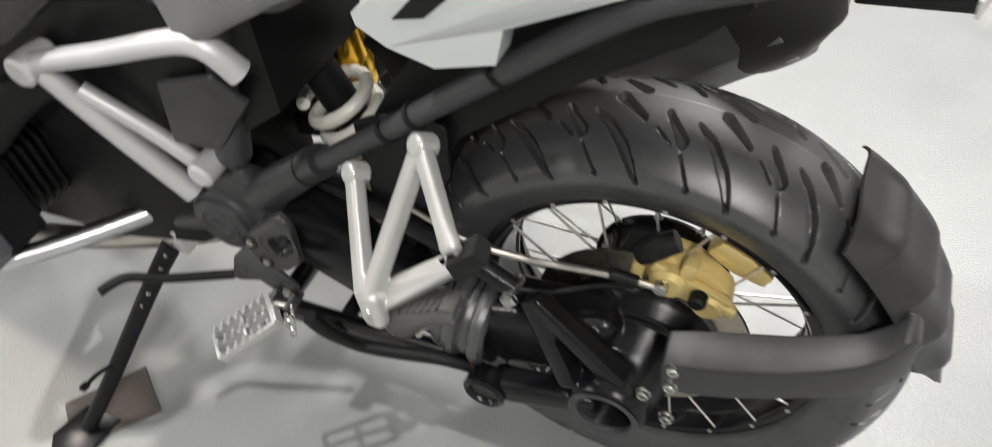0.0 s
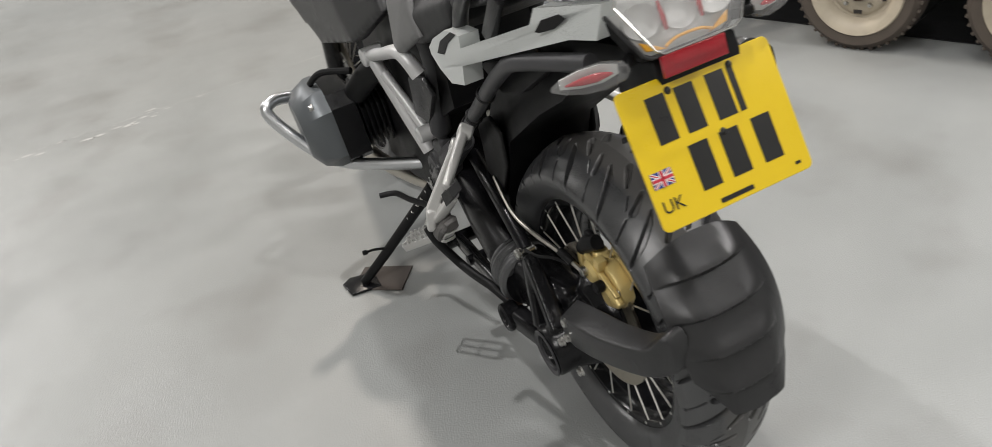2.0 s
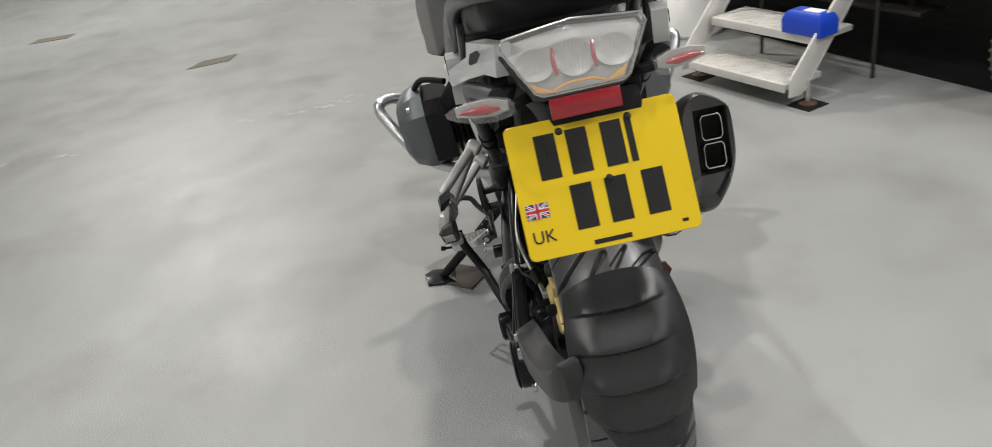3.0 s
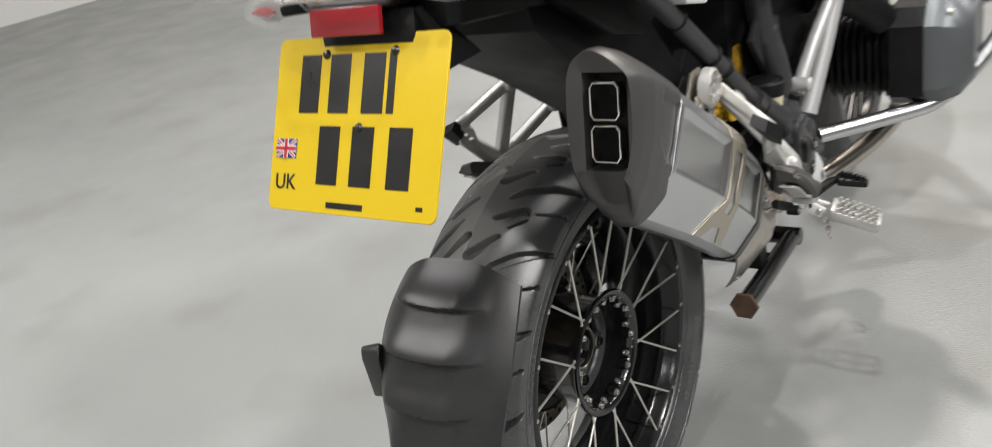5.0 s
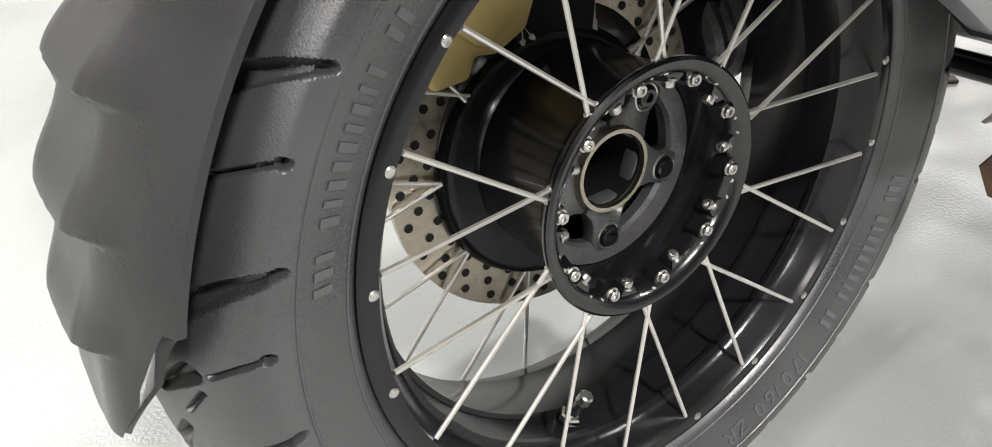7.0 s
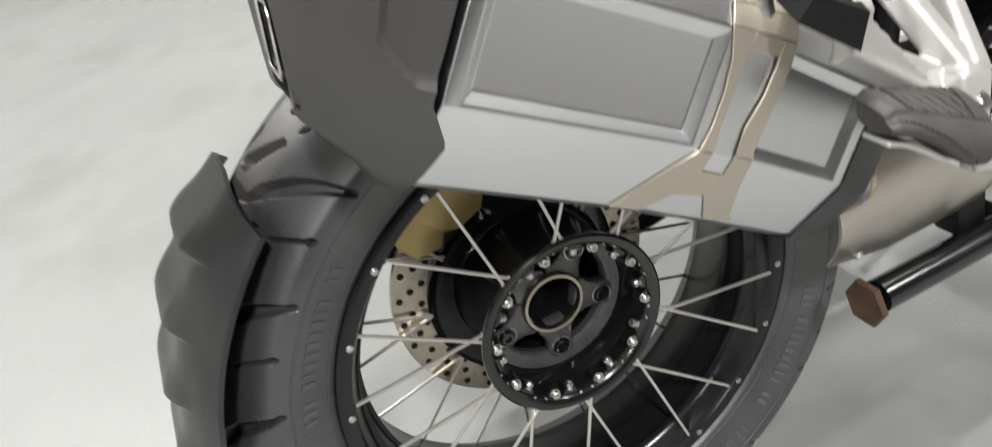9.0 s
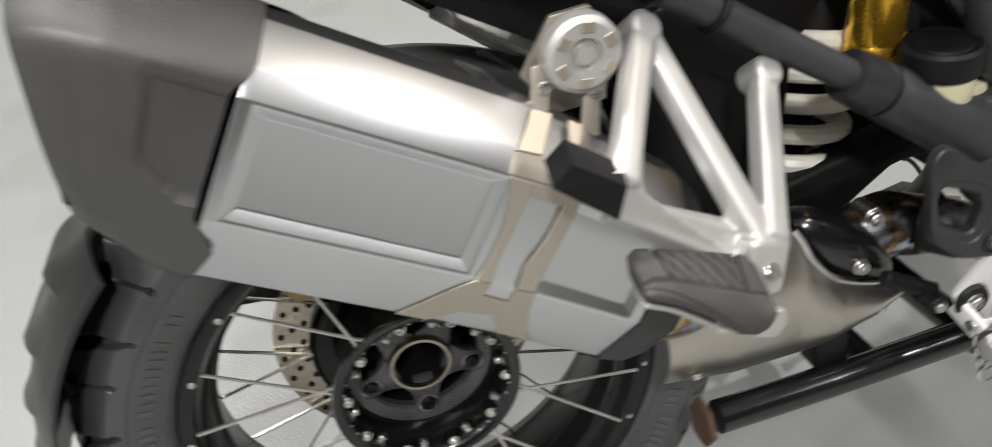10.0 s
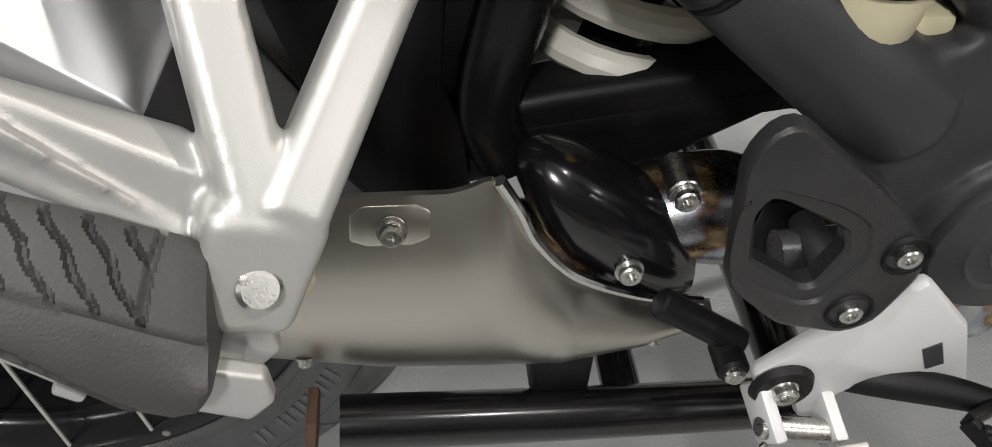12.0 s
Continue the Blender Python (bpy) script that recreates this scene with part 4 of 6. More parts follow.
# -- number plate and tail --
def number_plate():
    tilt, cx, cy, cz = radians(28.0), -0.2950, 0.0090, 0.7680
    up, left = Vector((math.sin(tilt), 0, math.cos(tilt))), Vector((0, 1, 0))
    out = up.cross(left)
    if out.x > 0:
        out = -out
    mid = Vector((cx, cy, cz))

    def at(u, v, d=0.0):
        """u to the reader's right, v up."""
        return mid - left * u + up * v + out * d

    corner, W, H = 0.009, 0.1145, 0.089
    ring = []
    for sx, sy, a0 in ((1, 1, 0), (-1, 1, 90), (-1, -1, 180), (1, -1, 270)):
        for k in range(5):
            a = radians(a0 + 22.5 * k)
            ring.append(at(sx * (W - corner) + corner * math.cos(a), sy * (H - corner) + corner * math.sin(a)))
    plate = part("number_plate", slab(ring, out * 0.003, 0.0006, 1), YELLOW, bike, "yellow rear number plate with black bars")
    part("plate_backing", slab([at(-0.1, -0.075, -0.001), at(0.1, -0.075, -0.001), at(0.1, 0.08, -0.001), at(-0.1, 0.08, -0.001)], out * -0.006, 0.002), MATT, bike)

    def patch(name, u0, v0, u1, v1, mat, d=0.0034):
        part(name, slab([at(u0, v0, d - 0.0003), at(u1, v0, d - 0.0003), at(u1, v1, d - 0.0003), at(u0, v1, d - 0.0003)], out * 0.0004, 0), mat, plate)

    # rows of plain bars in place of the characters
    for u in (-0.078, -0.036, 0.010, 0.043):
        wide = 0.028 if u < 0.04 else 0.009
        patch("character_bar", u, 0.012, u + wide, 0.071, INK)
    for u in (-0.045, 0.001, 0.050):
        patch("character_bar", u, -0.060, u + 0.029, -0.001, INK)
    patch("maker_bar", -0.028, -0.083, 0.022, -0.077, INK)
    patch("maker_bar", 0.090, -0.078, 0.098, -0.074, INK)
    # flag and country letters
    fu, fv, fw, fh = -0.092, -0.025, 0.030, 0.020
    flag = part("flag", slab([at(fu - fw / 2, fv - fh / 2, 0.003), at(fu + fw / 2, fv - fh / 2, 0.003), at(fu + fw / 2, fv + fh / 2, 0.003), at(fu - fw / 2, fv + fh / 2, 0.003)], out * 0.0004, 0), FLAG_BLUE, plate, "small red, white and blue flag")

    def stripe(a, b, w, mat, d):
        a, b = Vector(a), Vector(b)
        n = Vector((-(b - a).y, (b - a).x)).normalized() * w / 2
        pts = [at(fu + p.x, fv + p.y, d) for p in (a - n, b - n, b + n, a + n)]
        part("flag_stripe", slab(pts, out * 0.0002, 0), mat, flag)

    hw, hh = fw / 2 - 0.0012, fh / 2 - 0.0012
    for sx in (1, -1):
        stripe((-hw, -hh * sx), (hw, hh * sx), 0.0036, FLAG_WHITE, 0.0036)
        stripe((-hw, -hh * sx), (hw, hh * sx), 0.0014, FLAG_RED, 0.0039)
    stripe((-fw / 2, 0), (fw / 2, 0), 0.0066, FLAG_WHITE, 0.0042)
    stripe((0, -fh / 2), (0, fh / 2), 0.0066, FLAG_WHITE, 0.0042)
    stripe((-fw / 2, 0), (fw / 2, 0), 0.0040, FLAG_RED, 0.0045)
    stripe((0, -fh / 2), (0, fh / 2), 0.0040, FLAG_RED, 0.0045)
    cu = bpy.data.curves.new("country", "FONT")
    cu.body, cu.size, cu.extrude, cu.align_x, cu.align_y = "UK", 0.023, 0.0003, "CENTER", "CENTER"
    tmp = bpy.data.objects.new("country", cu)
    scene.collection.objects.link(tmp)
    me = bpy.data.meshes.new_from_object(tmp.evaluated_get(bpy.context.evaluated_depsgraph_get()))
    bpy.data.objects.remove(tmp)
    m = Matrix((-left, up, out)).transposed().to_4x4()
    me.transform(Matrix.Translation(at(-0.090, -0.060, 0.0034)) @ m)
    me.materials.append(INK)
    ob = new("country_letters", me)
    ob.parent = plate
    for u, v in ((-0.043, 0.071), (0.049, 0.072), (0.009, -0.002)):
        part("plate_screw", lathe([(0, 0.0035), (0.003, 0.003), (0.0052, 0), (0, 0)], axis_at(at(u, v, 0.003), out), 14), INK, plate)


number_plate()


def tail_lamp():
    up, left = Vector((0.42, 0, 0.91)), Vector((0, 1, 0))
    out = Vector((-0.91, 0, 0.42))
    mid = Vector((-0.248, 0.014, 0.916))

    def at(u, v, d=0.0):
        return mid + left * u + up * v + out * d

    outline = [(-0.052, -0.040), (0.052, -0.040), (0.062, -0.034), (0.095, 0.028), (0.090, 0.040), (0.0, 0.050), (-0.090, 0.040), (-0.095, 0.028), (-0.062, -0.034)]
    case = part("tail_lamp", slab([at(u * 1.03, v * 1.05, -0.03) for u, v in outline], out * 0.022, 0.004), MATT, bike, "tail lamp with clear lens and chrome bowls")
    part("reflector_back", slab([at(u * 0.97, v * 0.95, -0.008) for u, v in outline], out * 0.002, 0.001), LAMP_BACK, case, "silvered lamp bowl")
    lens = part("lens", slab([at(u, v, 0.022) for u, v in outline], out * 0.004, 0.002), GLASS, case, "clear plastic lens")
    lens.visible_shadow = False
    rim = [at(u, v, -0.006) for u, v in outline]
    part("lens_rim", tube([*rim, rim[0]], 0.0030, 8, 2, smooth=False), PLASTIC, case, "dark edge of the lens")
    part("lens_edge", tube([*[at(u * 0.985, v * 0.98, 0.024) for u, v in [*outline, outline[0]]]], 0.0016, 8, 2, smooth=False), CHROME, case)
    for u, w in ((-0.052, 0.021), (0.0, 0.024), (0.052, 0.021)):
        bowl = moved(lathe([(0, 0.002), (0.5, 0.0026), (0.8, 0.0038), (0.95, 0.0052), (1.0, 0.0054), (1.0, 0.002), (0, 0.0)], Matrix(), 28), axis_at(at(u, 0.004, -0.006), out) @ Matrix.Diagonal((0.026, w, 1, 1)))
        part("lamp_bowl", bowl, LAMP_BACK, case, "silvered lamp bowl")
        for k in range(-4, 5):
            part("optic_rib", slab([at(u + k * w * 0.22 - 0.0006, -0.016, 0.0045), at(u + k * w * 0.22 + 0.0006, -0.016, 0.0045), at(u + k * w * 0.22 + 0.0006, 0.024, 0.0045), at(u + k * w * 0.22 - 0.0006, 0.024, 0.0045)], out * 0.0012, 0), GLASS, case)
    for u in (-0.026, 0.026):
        part("lamp_divider", tube([at(u, -0.014, 0.003), at(u + 0.003, 0.000, 0.009), at(u + 0.001, 0.020, 0.005)], [0.0022, 0.0034, 0.0018], 10), RED, case)
    for side in (1, -1):
        part("amber_strip", slab([at(side * u, v, -0.004) for u, v in ((0.064, -0.018), (0.058, -0.031), (0.030, -0.036), (0.046, -0.027))], out * 0.004, 0.001), AMBER, case, "amber corner of the lamp")
    part("red_arc", tube([at(-0.034, -0.033, 0.002), at(-0.016, -0.027, 0.003), at(0.016, -0.027, 0.003), at(0.034, -0.033, 0.002)], 0.0020, 8), AMBER, case)
    part("reflector", slab([(-0.268, 0.058, 0.850), (-0.268, -0.035, 0.850), (-0.261, -0.035, 0.876), (-0.261, 0.058, 0.876)], (-0.006, 0, 0.002), 0.0015), RED, bike, "red rear reflector strip")
    part("tail_holder", join(
        slab([(-0.20, 0.085, 0.86), (-0.25, 0.062, 0.87), (-0.262, 0.06, 0.835), (-0.252, 0.055, 0.80), (-0.16, 0.06, 0.80)], (0, -0.125, 0), 0.004),
        bar((-0.22, 0, 0.862), (0.0, 0, 0.838), 0.15, 0.045, (0, 0, 1), 0.18, 0.05, 0.01)), MATT, bike, "black number plate holder")
    for side in (1, -1):
        tip, inn = Vector((-0.237, 0.181 * side + 0.010, 0.881 - 0.006 * side)), Vector((-0.262, 0.092 * side + 0.010, 0.884 - 0.006 * side))
        way = (tip - inn).normalized()
        secs = []
        for t, h, w in ((0.0, 0.006, 0.006), (0.06, 0.012, 0.012), (0.3, 0.017, 0.017), (0.6, 0.016, 0.014), (0.85, 0.010, 0.009), (1.0, 0.003, 0.003)):
            c = inn.lerp(tip, t)
            secs.append([c + Vector((math.cos(a) * w, 0, math.sin(a) * h)) for a in (2 * math.pi * k / 20 for k in range(20))])
        ind = part("indicator_lamp", rings(secs), GLASS, bike, "clear indicator lamp with red element")
        ind.visible_shadow = False
        core = []
        for t, h, w in ((0.20, 0.0015, 0.002), (0.4, 0.0062, 0.003), (0.6, 0.0050, 0.003), (0.82, 0.0012, 0.001)):
            c = inn.lerp(tip, t)
            core.append([c + Vector((math.cos(a) * w, 0, math.sin(a) * h)) for a in (2 * math.pi * k / 12 for k in range(12))])
        part("lamp_element", rings(core), RED, ind)
        back = []
        for t, h in ((0.08, 0.006), (0.3, 0.012), (0.6, 0.011), (0.85, 0.006)):
            c = inn.lerp(tip, t) + Vector((0.006, 0, 0))
            back.append([c + Vector((0.001, 0, -h)), c + Vector((0.001, 0, h)), c + Vector((0.003, 0, h)), c + Vector((0.003, 0, -h))])
        part("lamp_back", rings(back), LAMP_BACK, ind)
        part("stalk", bar((-0.215, 0.05 * side + 0.010, 0.876), inn + way * 0.004, 0.014, 0.016, (0, 0, 1), 0.010, 0.011, 0.003), MATT, ind)


tail_lamp()


# -- silencer --
SIL_A, SIL_N, SIL_B = Vector((0.823, 0, -0.568)), Vector((0.568, 0, 0.823)), Vector((0, -1, 0))
SIL_O = Vector((-0.068, -0.180, 0.660))


def sil(s, n, b):
    """A point of the silencer: s along it to the front, n across it upward, b outward to the right."""
    return SIL_O + SIL_A * s + SIL_N * n + SIL_B * b


SIL_SECTION = [(-0.086, 0.004), (-0.079, 0.019), (-0.028, 0.045), (0.047, 0.045), (0.062, 0.036), (0.082, 0.004), (0.084, -0.016), (0.070, -0.038), (0.040, -0.046), (-0.040, -0.046), (-0.074, -0.034), (-0.086, -0.012)]


def rounded(ring, rounds=2):
    """Cuts the corners of a closed outline."""
    for _ in range(rounds):
        out = []
        for k, p in enumerate(ring):
            q = ring[(k + 1) % len(ring)]
            out += [(p[0] * 0.75 + q[0] * 0.25, p[1] * 0.75 + q[1] * 0.25), (p[0] * 0.25 + q[0] * 0.75, p[1] * 0.25 + q[1] * 0.75)]
        ring = out
    return ring




def refined(ring, most):
    """Splits the long sides of a closed outline."""
    out = []
    for k, p in enumerate(ring):
        q = ring[(k + 1) % len(ring)]
        m = max(1, math.ceil(math.hypot(q[0] - p[0], q[1] - p[1]) / most))
        out += [(p[0] + (q[0] - p[0]) * j / m, p[1] + (q[1] - p[1]) * j / m) for j in range(m)]
    return out


CAP_SECTION = refined(rounded(SIL_SECTION), 0.005)


def silencer():
    can_secs = [[sil(s, n * k + dn, b * k) for n, b in SIL_SECTION] for s, k, dn in ((-0.010, 1.0, 0), (-0.003, 1.0, 0), (0.157, 0.985, 0), (0.182, 0.975, -0.002), (0.200, 0.965, -0.003), (0.288, 0.925, -0.010), (0.30, 0.90, -0.012))]
    bm = rings(can_secs)
    bmesh.ops.recalc_face_normals(bm, faces=bm.faces)

    def press(s, n, deep, inset):
        want = sil(s, n, 0.045)
        f = min(bm.faces, key=lambda f: (f.calc_center_median() - want).length)
        bmesh.ops.inset_region(bm, faces=[f], thickness=0.003, depth=0)
        bmesh.ops.inset_region(bm, faces=[f], thickness=inset, depth=-deep)

    press(0.077, 0.01, 0.006, 0.010)
    press(0.244, 0.0, 0.005, 0.010)
    can = part("silencer", bevelled(bm, 0.0035, 3, 12), STEEL, bike, "brushed stainless steel silencer")
    cap_secs = []
    for i in range(33):
        t = i / 32
        k = float(np.interp(t, (0.0, 0.05, 0.3, 0.62, 0.84, 0.95, 1.0), (1.04, 1.045, 1.04, 1.01, 0.94, 0.87, 0.81)))
        ring = []
        for n, b in CAP_SECTION:
            rear = -0.100 - 0.38 * n
            rear += 0.035 * min(1.0, max(0.0, (-0.060 - n) / 0.022))
            front = float(np.interp(n, (-0.086, -0.050, -0.028, 0.047, 0.062, 0.084), (-0.004, 0.003, -0.014, -0.014, -0.004, -0.004)))
            front += 0.050 * min(1.0, max(0.0, (-0.010 - b) / 0.028))
            end = float(np.interp(n, (-0.024, -0.002, 0.046), (0.10, 0.44, 0.42)))
            press = min(1.0, max(0.0, (end - t) / 0.05)) * min(1.0, max(0.0, (n + 0.021) / 0.006)) * min(1.0, max(0.0, (0.047 - n) / 0.006)) if b > 0.03 else 0.0
            ring.append(sil(front + (rear - front) * t, n * k, b * k - 0.0055 * press))
        cap_secs.append(ring)
    up = Vector((0.20, 0, 0.98)).normalized()
    way = Vector((-0.98, 0, 0.20)).normalized()

    def mouth(u, v, d):
        return Vector((-0.140, -0.186, 0.717)) + Vector((0, -1, 0)) * u + up * v + way * d

    rim_in, deep_in = [], []
    for n, b in CAP_SECTION:
        v, u = max(-0.050, min(0.050, n * 0.9)), max(-0.025, min(0.025, (b + 0.004) * 1.2))
        rim_in.append(mouth(u, v, 0.008))
        deep_in.append(mouth(u * 0.94, v * 0.96, -0.022))
    cap = part("end_cap", bevelled(rings([*cap_secs, rim_in, deep_in], caps=False), 0.002, 2, 30), CAP, can, "satin black silencer end cap")
    part("mouth_floor", slab(deep_in, way * 0.002, 0), MATT, cap)
    for v in (-0.0215, 0.0215):
        ring = [mouth(u, v + w, 0.009) for u, w in ((-0.0155, -0.013), (-0.012, -0.0185), (0.012, -0.0185), (0.0155, -0.013), (0.0155, 0.013), (0.012, 0.0185), (-0.012, 0.0185), (-0.0155, 0.013))]
        part("outlet", join(tube([*ring, ring[0]], 0.0013, 8, 1, smooth=False), rings([ring, [p - way * 0.018 for p in ring]], caps=False)), CHROME, cap, "bright rim of an outlet")
    part("cap_screw", bolt((-0.101, -0.168, 0.609), (-0.8, -0.3, -0.2), 0.006, 0.005), BOLT, cap)
    gasket = [[sil(s, n * k + dn, b * k) for n, b in SIL_SECTION] for s, k, dn in ((0.296, 0.93, -0.012), (0.318, 0.86, -0.016), (0.335, 0.7, -0.02))]
    part("front_cap", bevelled(rings(gasket), 0.003), PLASTIC, can, "black front cap of the silencer")
    # strap round the can and its hanger
    def face(pts, lift=0.0008):
        """Points (s, n) laid on the outer faces of the can."""
        out = []
        for q, n in pts:
            b = 0.0445 if n > -0.028 else 0.0445 + (n + 0.028) * 0.51
            if n > 0.047:
                b = float(np.interp(n, (0.047, 0.062, 0.082), (0.0445, 0.036, 0.006)))
            out.append(sil(q, n * 0.985, b * 0.985 + lift))
        return out

    normal_low = (SIL_B * 0.89 - SIL_N * 0.46).normalized()
    normal_top = (SIL_B * 0.75 + SIL_N * 0.66).normalized()
    strap_pieces = (
        slab(face([(0.1530, 0.047), (0.1710, 0.047), (0.1710, 0.037), (0.1706, 0.014), (0.1702, -0.012), (0.1720, -0.028), (0.1605, -0.028), (0.1634, -0.013), (0.1634, 0.009), (0.1603, 0.029)]), SIL_B * 0.0018, 0.0005, 1),
        slab(face([(0.1945, 0.047), (0.2050, 0.047), (0.2064, 0.034), (0.2056, 0.010), (0.2030, -0.0225), (0.2050, -0.028), (0.1900, -0.028), (0.1888, -0.009), (0.1941, 0.012), (0.1951, 0.031), (0.1944, 0.0367)]), SIL_B * 0.0018, 0.0005, 1),
        slab(face([(0.1710, 0.047), (0.1945, 0.047), (0.1944, 0.0367), (0.1710, 0.0373)]), SIL_B * 0.0018, 0.0003, 1),
        slab(face([(0.1605, -0.028), (0.1720, -0.028), (0.1745, -0.042), (0.1930, -0.043), (0.1900, -0.028), (0.2050, -0.028), (0.2125, -0.0476), (0.2256, -0.0728), (0.2330, -0.079), (0.2060, -0.079), (0.1995, -0.070), (0.1916, -0.0603), (0.1677, -0.0629), (0.1520, -0.079), (0.1290, -0.079), (0.1397, -0.0618), (0.1520, -0.0405)]), normal_low * 0.0018, 0.0005, 1),
        slab(face([(0.1530, 0.047), (0.2050, 0.047), (0.2060, 0.060), (0.1870, 0.060), (0.1820, 0.0560), (0.1755, 0.0560), (0.1715, 0.061), (0.1535, 0.060)]), normal_top * 0.0018, 0.0005, 1),
        slab(face([(0.1535, 0.0605), (0.1715, 0.0615), (0.1740, 0.0675), (0.1805, 0.0815), (0.1645, 0.0810), (0.1597, 0.0710)]), normal_top * 0.0018, 0.0005, 1),
        slab(face([(0.1870, 0.0605), (0.2060, 0.0605), (0.2072, 0.0700), (0.2083, 0.0806), (0.1925, 0.0815), (0.1919, 0.0705)]), normal_top * 0.0018, 0.0005, 1),)
    strap = part("strap", strap_pieces[0], STRAP, can, "tan steel retaining strap")
    for piece in strap_pieces[1:]:
        part("strap_leg", piece, STRAP, can)
    hanger = part("hanger", slab([(0.118, -0.150, 0.640), (0.140, -0.148, 0.606), (0.176, -0.148, 0.606), (0.185, -0.150, 0.650), (0.172, -0.150, 0.676), (0.145, -0.150, 0.676)], (0, -0.006, 0), 0.002), STRAP, can)
    part("hanger_arm", slab([(0.108, -0.176, 0.588), (0.120, -0.178, 0.580), (0.131, -0.164, 0.628), (0.138, -0.163, 0.650), (0.124, -0.163, 0.650)], (0, -0.004, 0), 0.0012), STRAP, can)
    part("hanger_arm", slab([(0.142, -0.177, 0.584), (0.155, -0.178, 0.576), (0.168, -0.164, 0.618), (0.180, -0.163, 0.640), (0.160, -0.163, 0.636)], (0, -0.004, 0), 0.0012), STRAP, can)
    for at in ((0.130, -0.1675, 0.634), (0.164, -0.1675, 0.622)):
        part("hanger_rivet", bolt(at, (0, -1, 0), 0.0055, 0.004), BOLT, hanger)
    part("hanger_knob", lathe([(0, 0.014), (0.006, 0.014), (0.007, 0.010), (0.011, 0.010), (0.012, 0.014), (0.022, 0.014), (0.026, 0.011), (0.027, 0.0), (0, 0)], axis_at((0.157, -0.166, 0.652), (0, -1, 0)), 40), ALU, can, "round silver hanger bush")
    for k in range(6):
        a = radians(60 * k + 20)
        part("knob_notch", block((0.158 + 0.0185 * math.cos(a), -0.1805, 0.652 + 0.0185 * math.sin(a)), (0.007, 0.0012, 0.009), (0, -60 * k - 20, 0), 0.0004, 1), STRAP, can)


silencer()


def heat_shield():
    """Satin steel cover over the link pipe: a half round shell with a raised lip."""
    tops = ((0.195, 0.428), (0.235, 0.440), (0.300, 0.440), (0.319, 0.450), (0.333, 0.412), (0.358, 0.378), (0.394, 0.356), (0.438, 0.342))
    bots = ((0.195, 0.328), (0.26, 0.313), (0.34, 0.308), (0.40, 0.315), (0.438, 0.332))
    tx, tz = zip(*tops)
    bx, bz = zip(*bots)
    outer, inner = [], []
    for k in range(80):
        x = 0.195 + 0.243 * k / 79
        zt, zb = float(np.mean(np.interp(np.linspace(x - 0.006, x + 0.006, 7), tx, tz))), float(np.interp(x, bx, bz))
        for lst, off in ((outer, 0.0), (inner, 0.003)):
            row = []
            for j in range(17):
                t = j / 16
                z = zt + (zb - zt) * t
                swell = 0.014 + 0.042 * math.sin(math.pi * (0.20 + 0.62 * t)) * min(1.0, 0.45 + (zt - zb) / 0.13)
                row.append((x, -0.118 - swell + off, z + (0.0 if j else -0.0)))
            lst.append(row)
    secs = [a + list(reversed(b)) for a, b in zip(outer, inner)]
    shield = part("heat_shield", rings(secs), STEEL_WARM, bike, "satin steel heat shield over the exhaust pipe", 40)
    part("shield_recess", slab([(0.252, -0.1550, 0.432), (0.260, -0.1545, 0.435), (0.282, -0.1545, 0.435), (0.289, -0.1550, 0.432), (0.288, -0.1610, 0.420), (0.280, -0.1618, 0.417), (0.260, -0.1618, 0.417), (0.252, -0.1610, 0.420)], (0, -0.005, 0.002), 0.0018), STEEL_WARM, shield)
    part("shield_screw", bolt((0.271, -0.1665, 0.428), (0, -1, 0.4), 0.0055, 0.006), BOLT, shield)
    for at in ((0.222, -0.160, 0.331), (0.405, -0.158, 0.331)):
        part("shield_screw", bolt(at, (0, -0.6, -0.8), 0.004, 0.004), BOLT, shield)
    part("shield_lip", tube([(0.318, -0.157, 0.447), (0.328, -0.157, 0.428), (0.337, -0.156, 0.407), (0.358, -0.154, 0.380), (0.394, -0.150, 0.358), (0.432, -0.146, 0.345)], 0.0032, 10), CHROME, shield)
    part("link_pipe", tube([(0.17, -0.17, 0.43), (0.26, -0.135, 0.385), (0.36, -0.12, 0.365), (0.405, -0.114, 0.380), (0.440, -0.112, 0.382), (0.475, -0.105, 0.365), (0.54, -0.09, 0.33), (0.66, -0.08, 0.25)], [0.027, 0.027, 0.027, 0.028, 0.031, 0.029, 0.027, 0.027], 24), BLUED, bike, "heat-tinted exhaust link pipe")
    flap = part("exhaust_flap", rings([[(x, y + 0.030 * w * math.cos(a), z + 0.040 * h * math.sin(a)) for a in (2 * math.pi * k / 20 for k in range(20))] for x, y, z, w, h in ((0.331, -0.120, 0.424, 0.25, 0.18), (0.336, -0.120, 0.420, 0.55, 0.40), (0.345, -0.121, 0.412, 0.80, 0.65), (0.358, -0.122, 0.402, 0.95, 0.84), (0.381, -0.122, 0.387, 1, 0.92), (0.405, -0.122, 0.372, 1, 0.84), (0.418, -0.122, 0.362, 0.9, 0.72), (0.426, -0.122, 0.356, 0.7, 0.55))]), GLOSS, bike, "gloss black valve housing")
    part("flap_screw", bolt((0.386, -0.1535, 0.380), (0, -1, 0.1), 0.006, 0.005), BOLT, flap)
    part("flap_actuator", tube([(0.42, -0.13, 0.395), (0.45, -0.13, 0.392), (0.49, -0.12, 0.40)], 0.006, 10), MATT, bike)
    part("link_bolt", join(rod((0.415, -0.105, 0.408), (0.415, -0.13, 0.408), 0.009, 16), bolt((0.415, -0.130, 0.408), (0, -1, 0), 0.0065, 0.006)), BOLT, bike)


heat_shield()


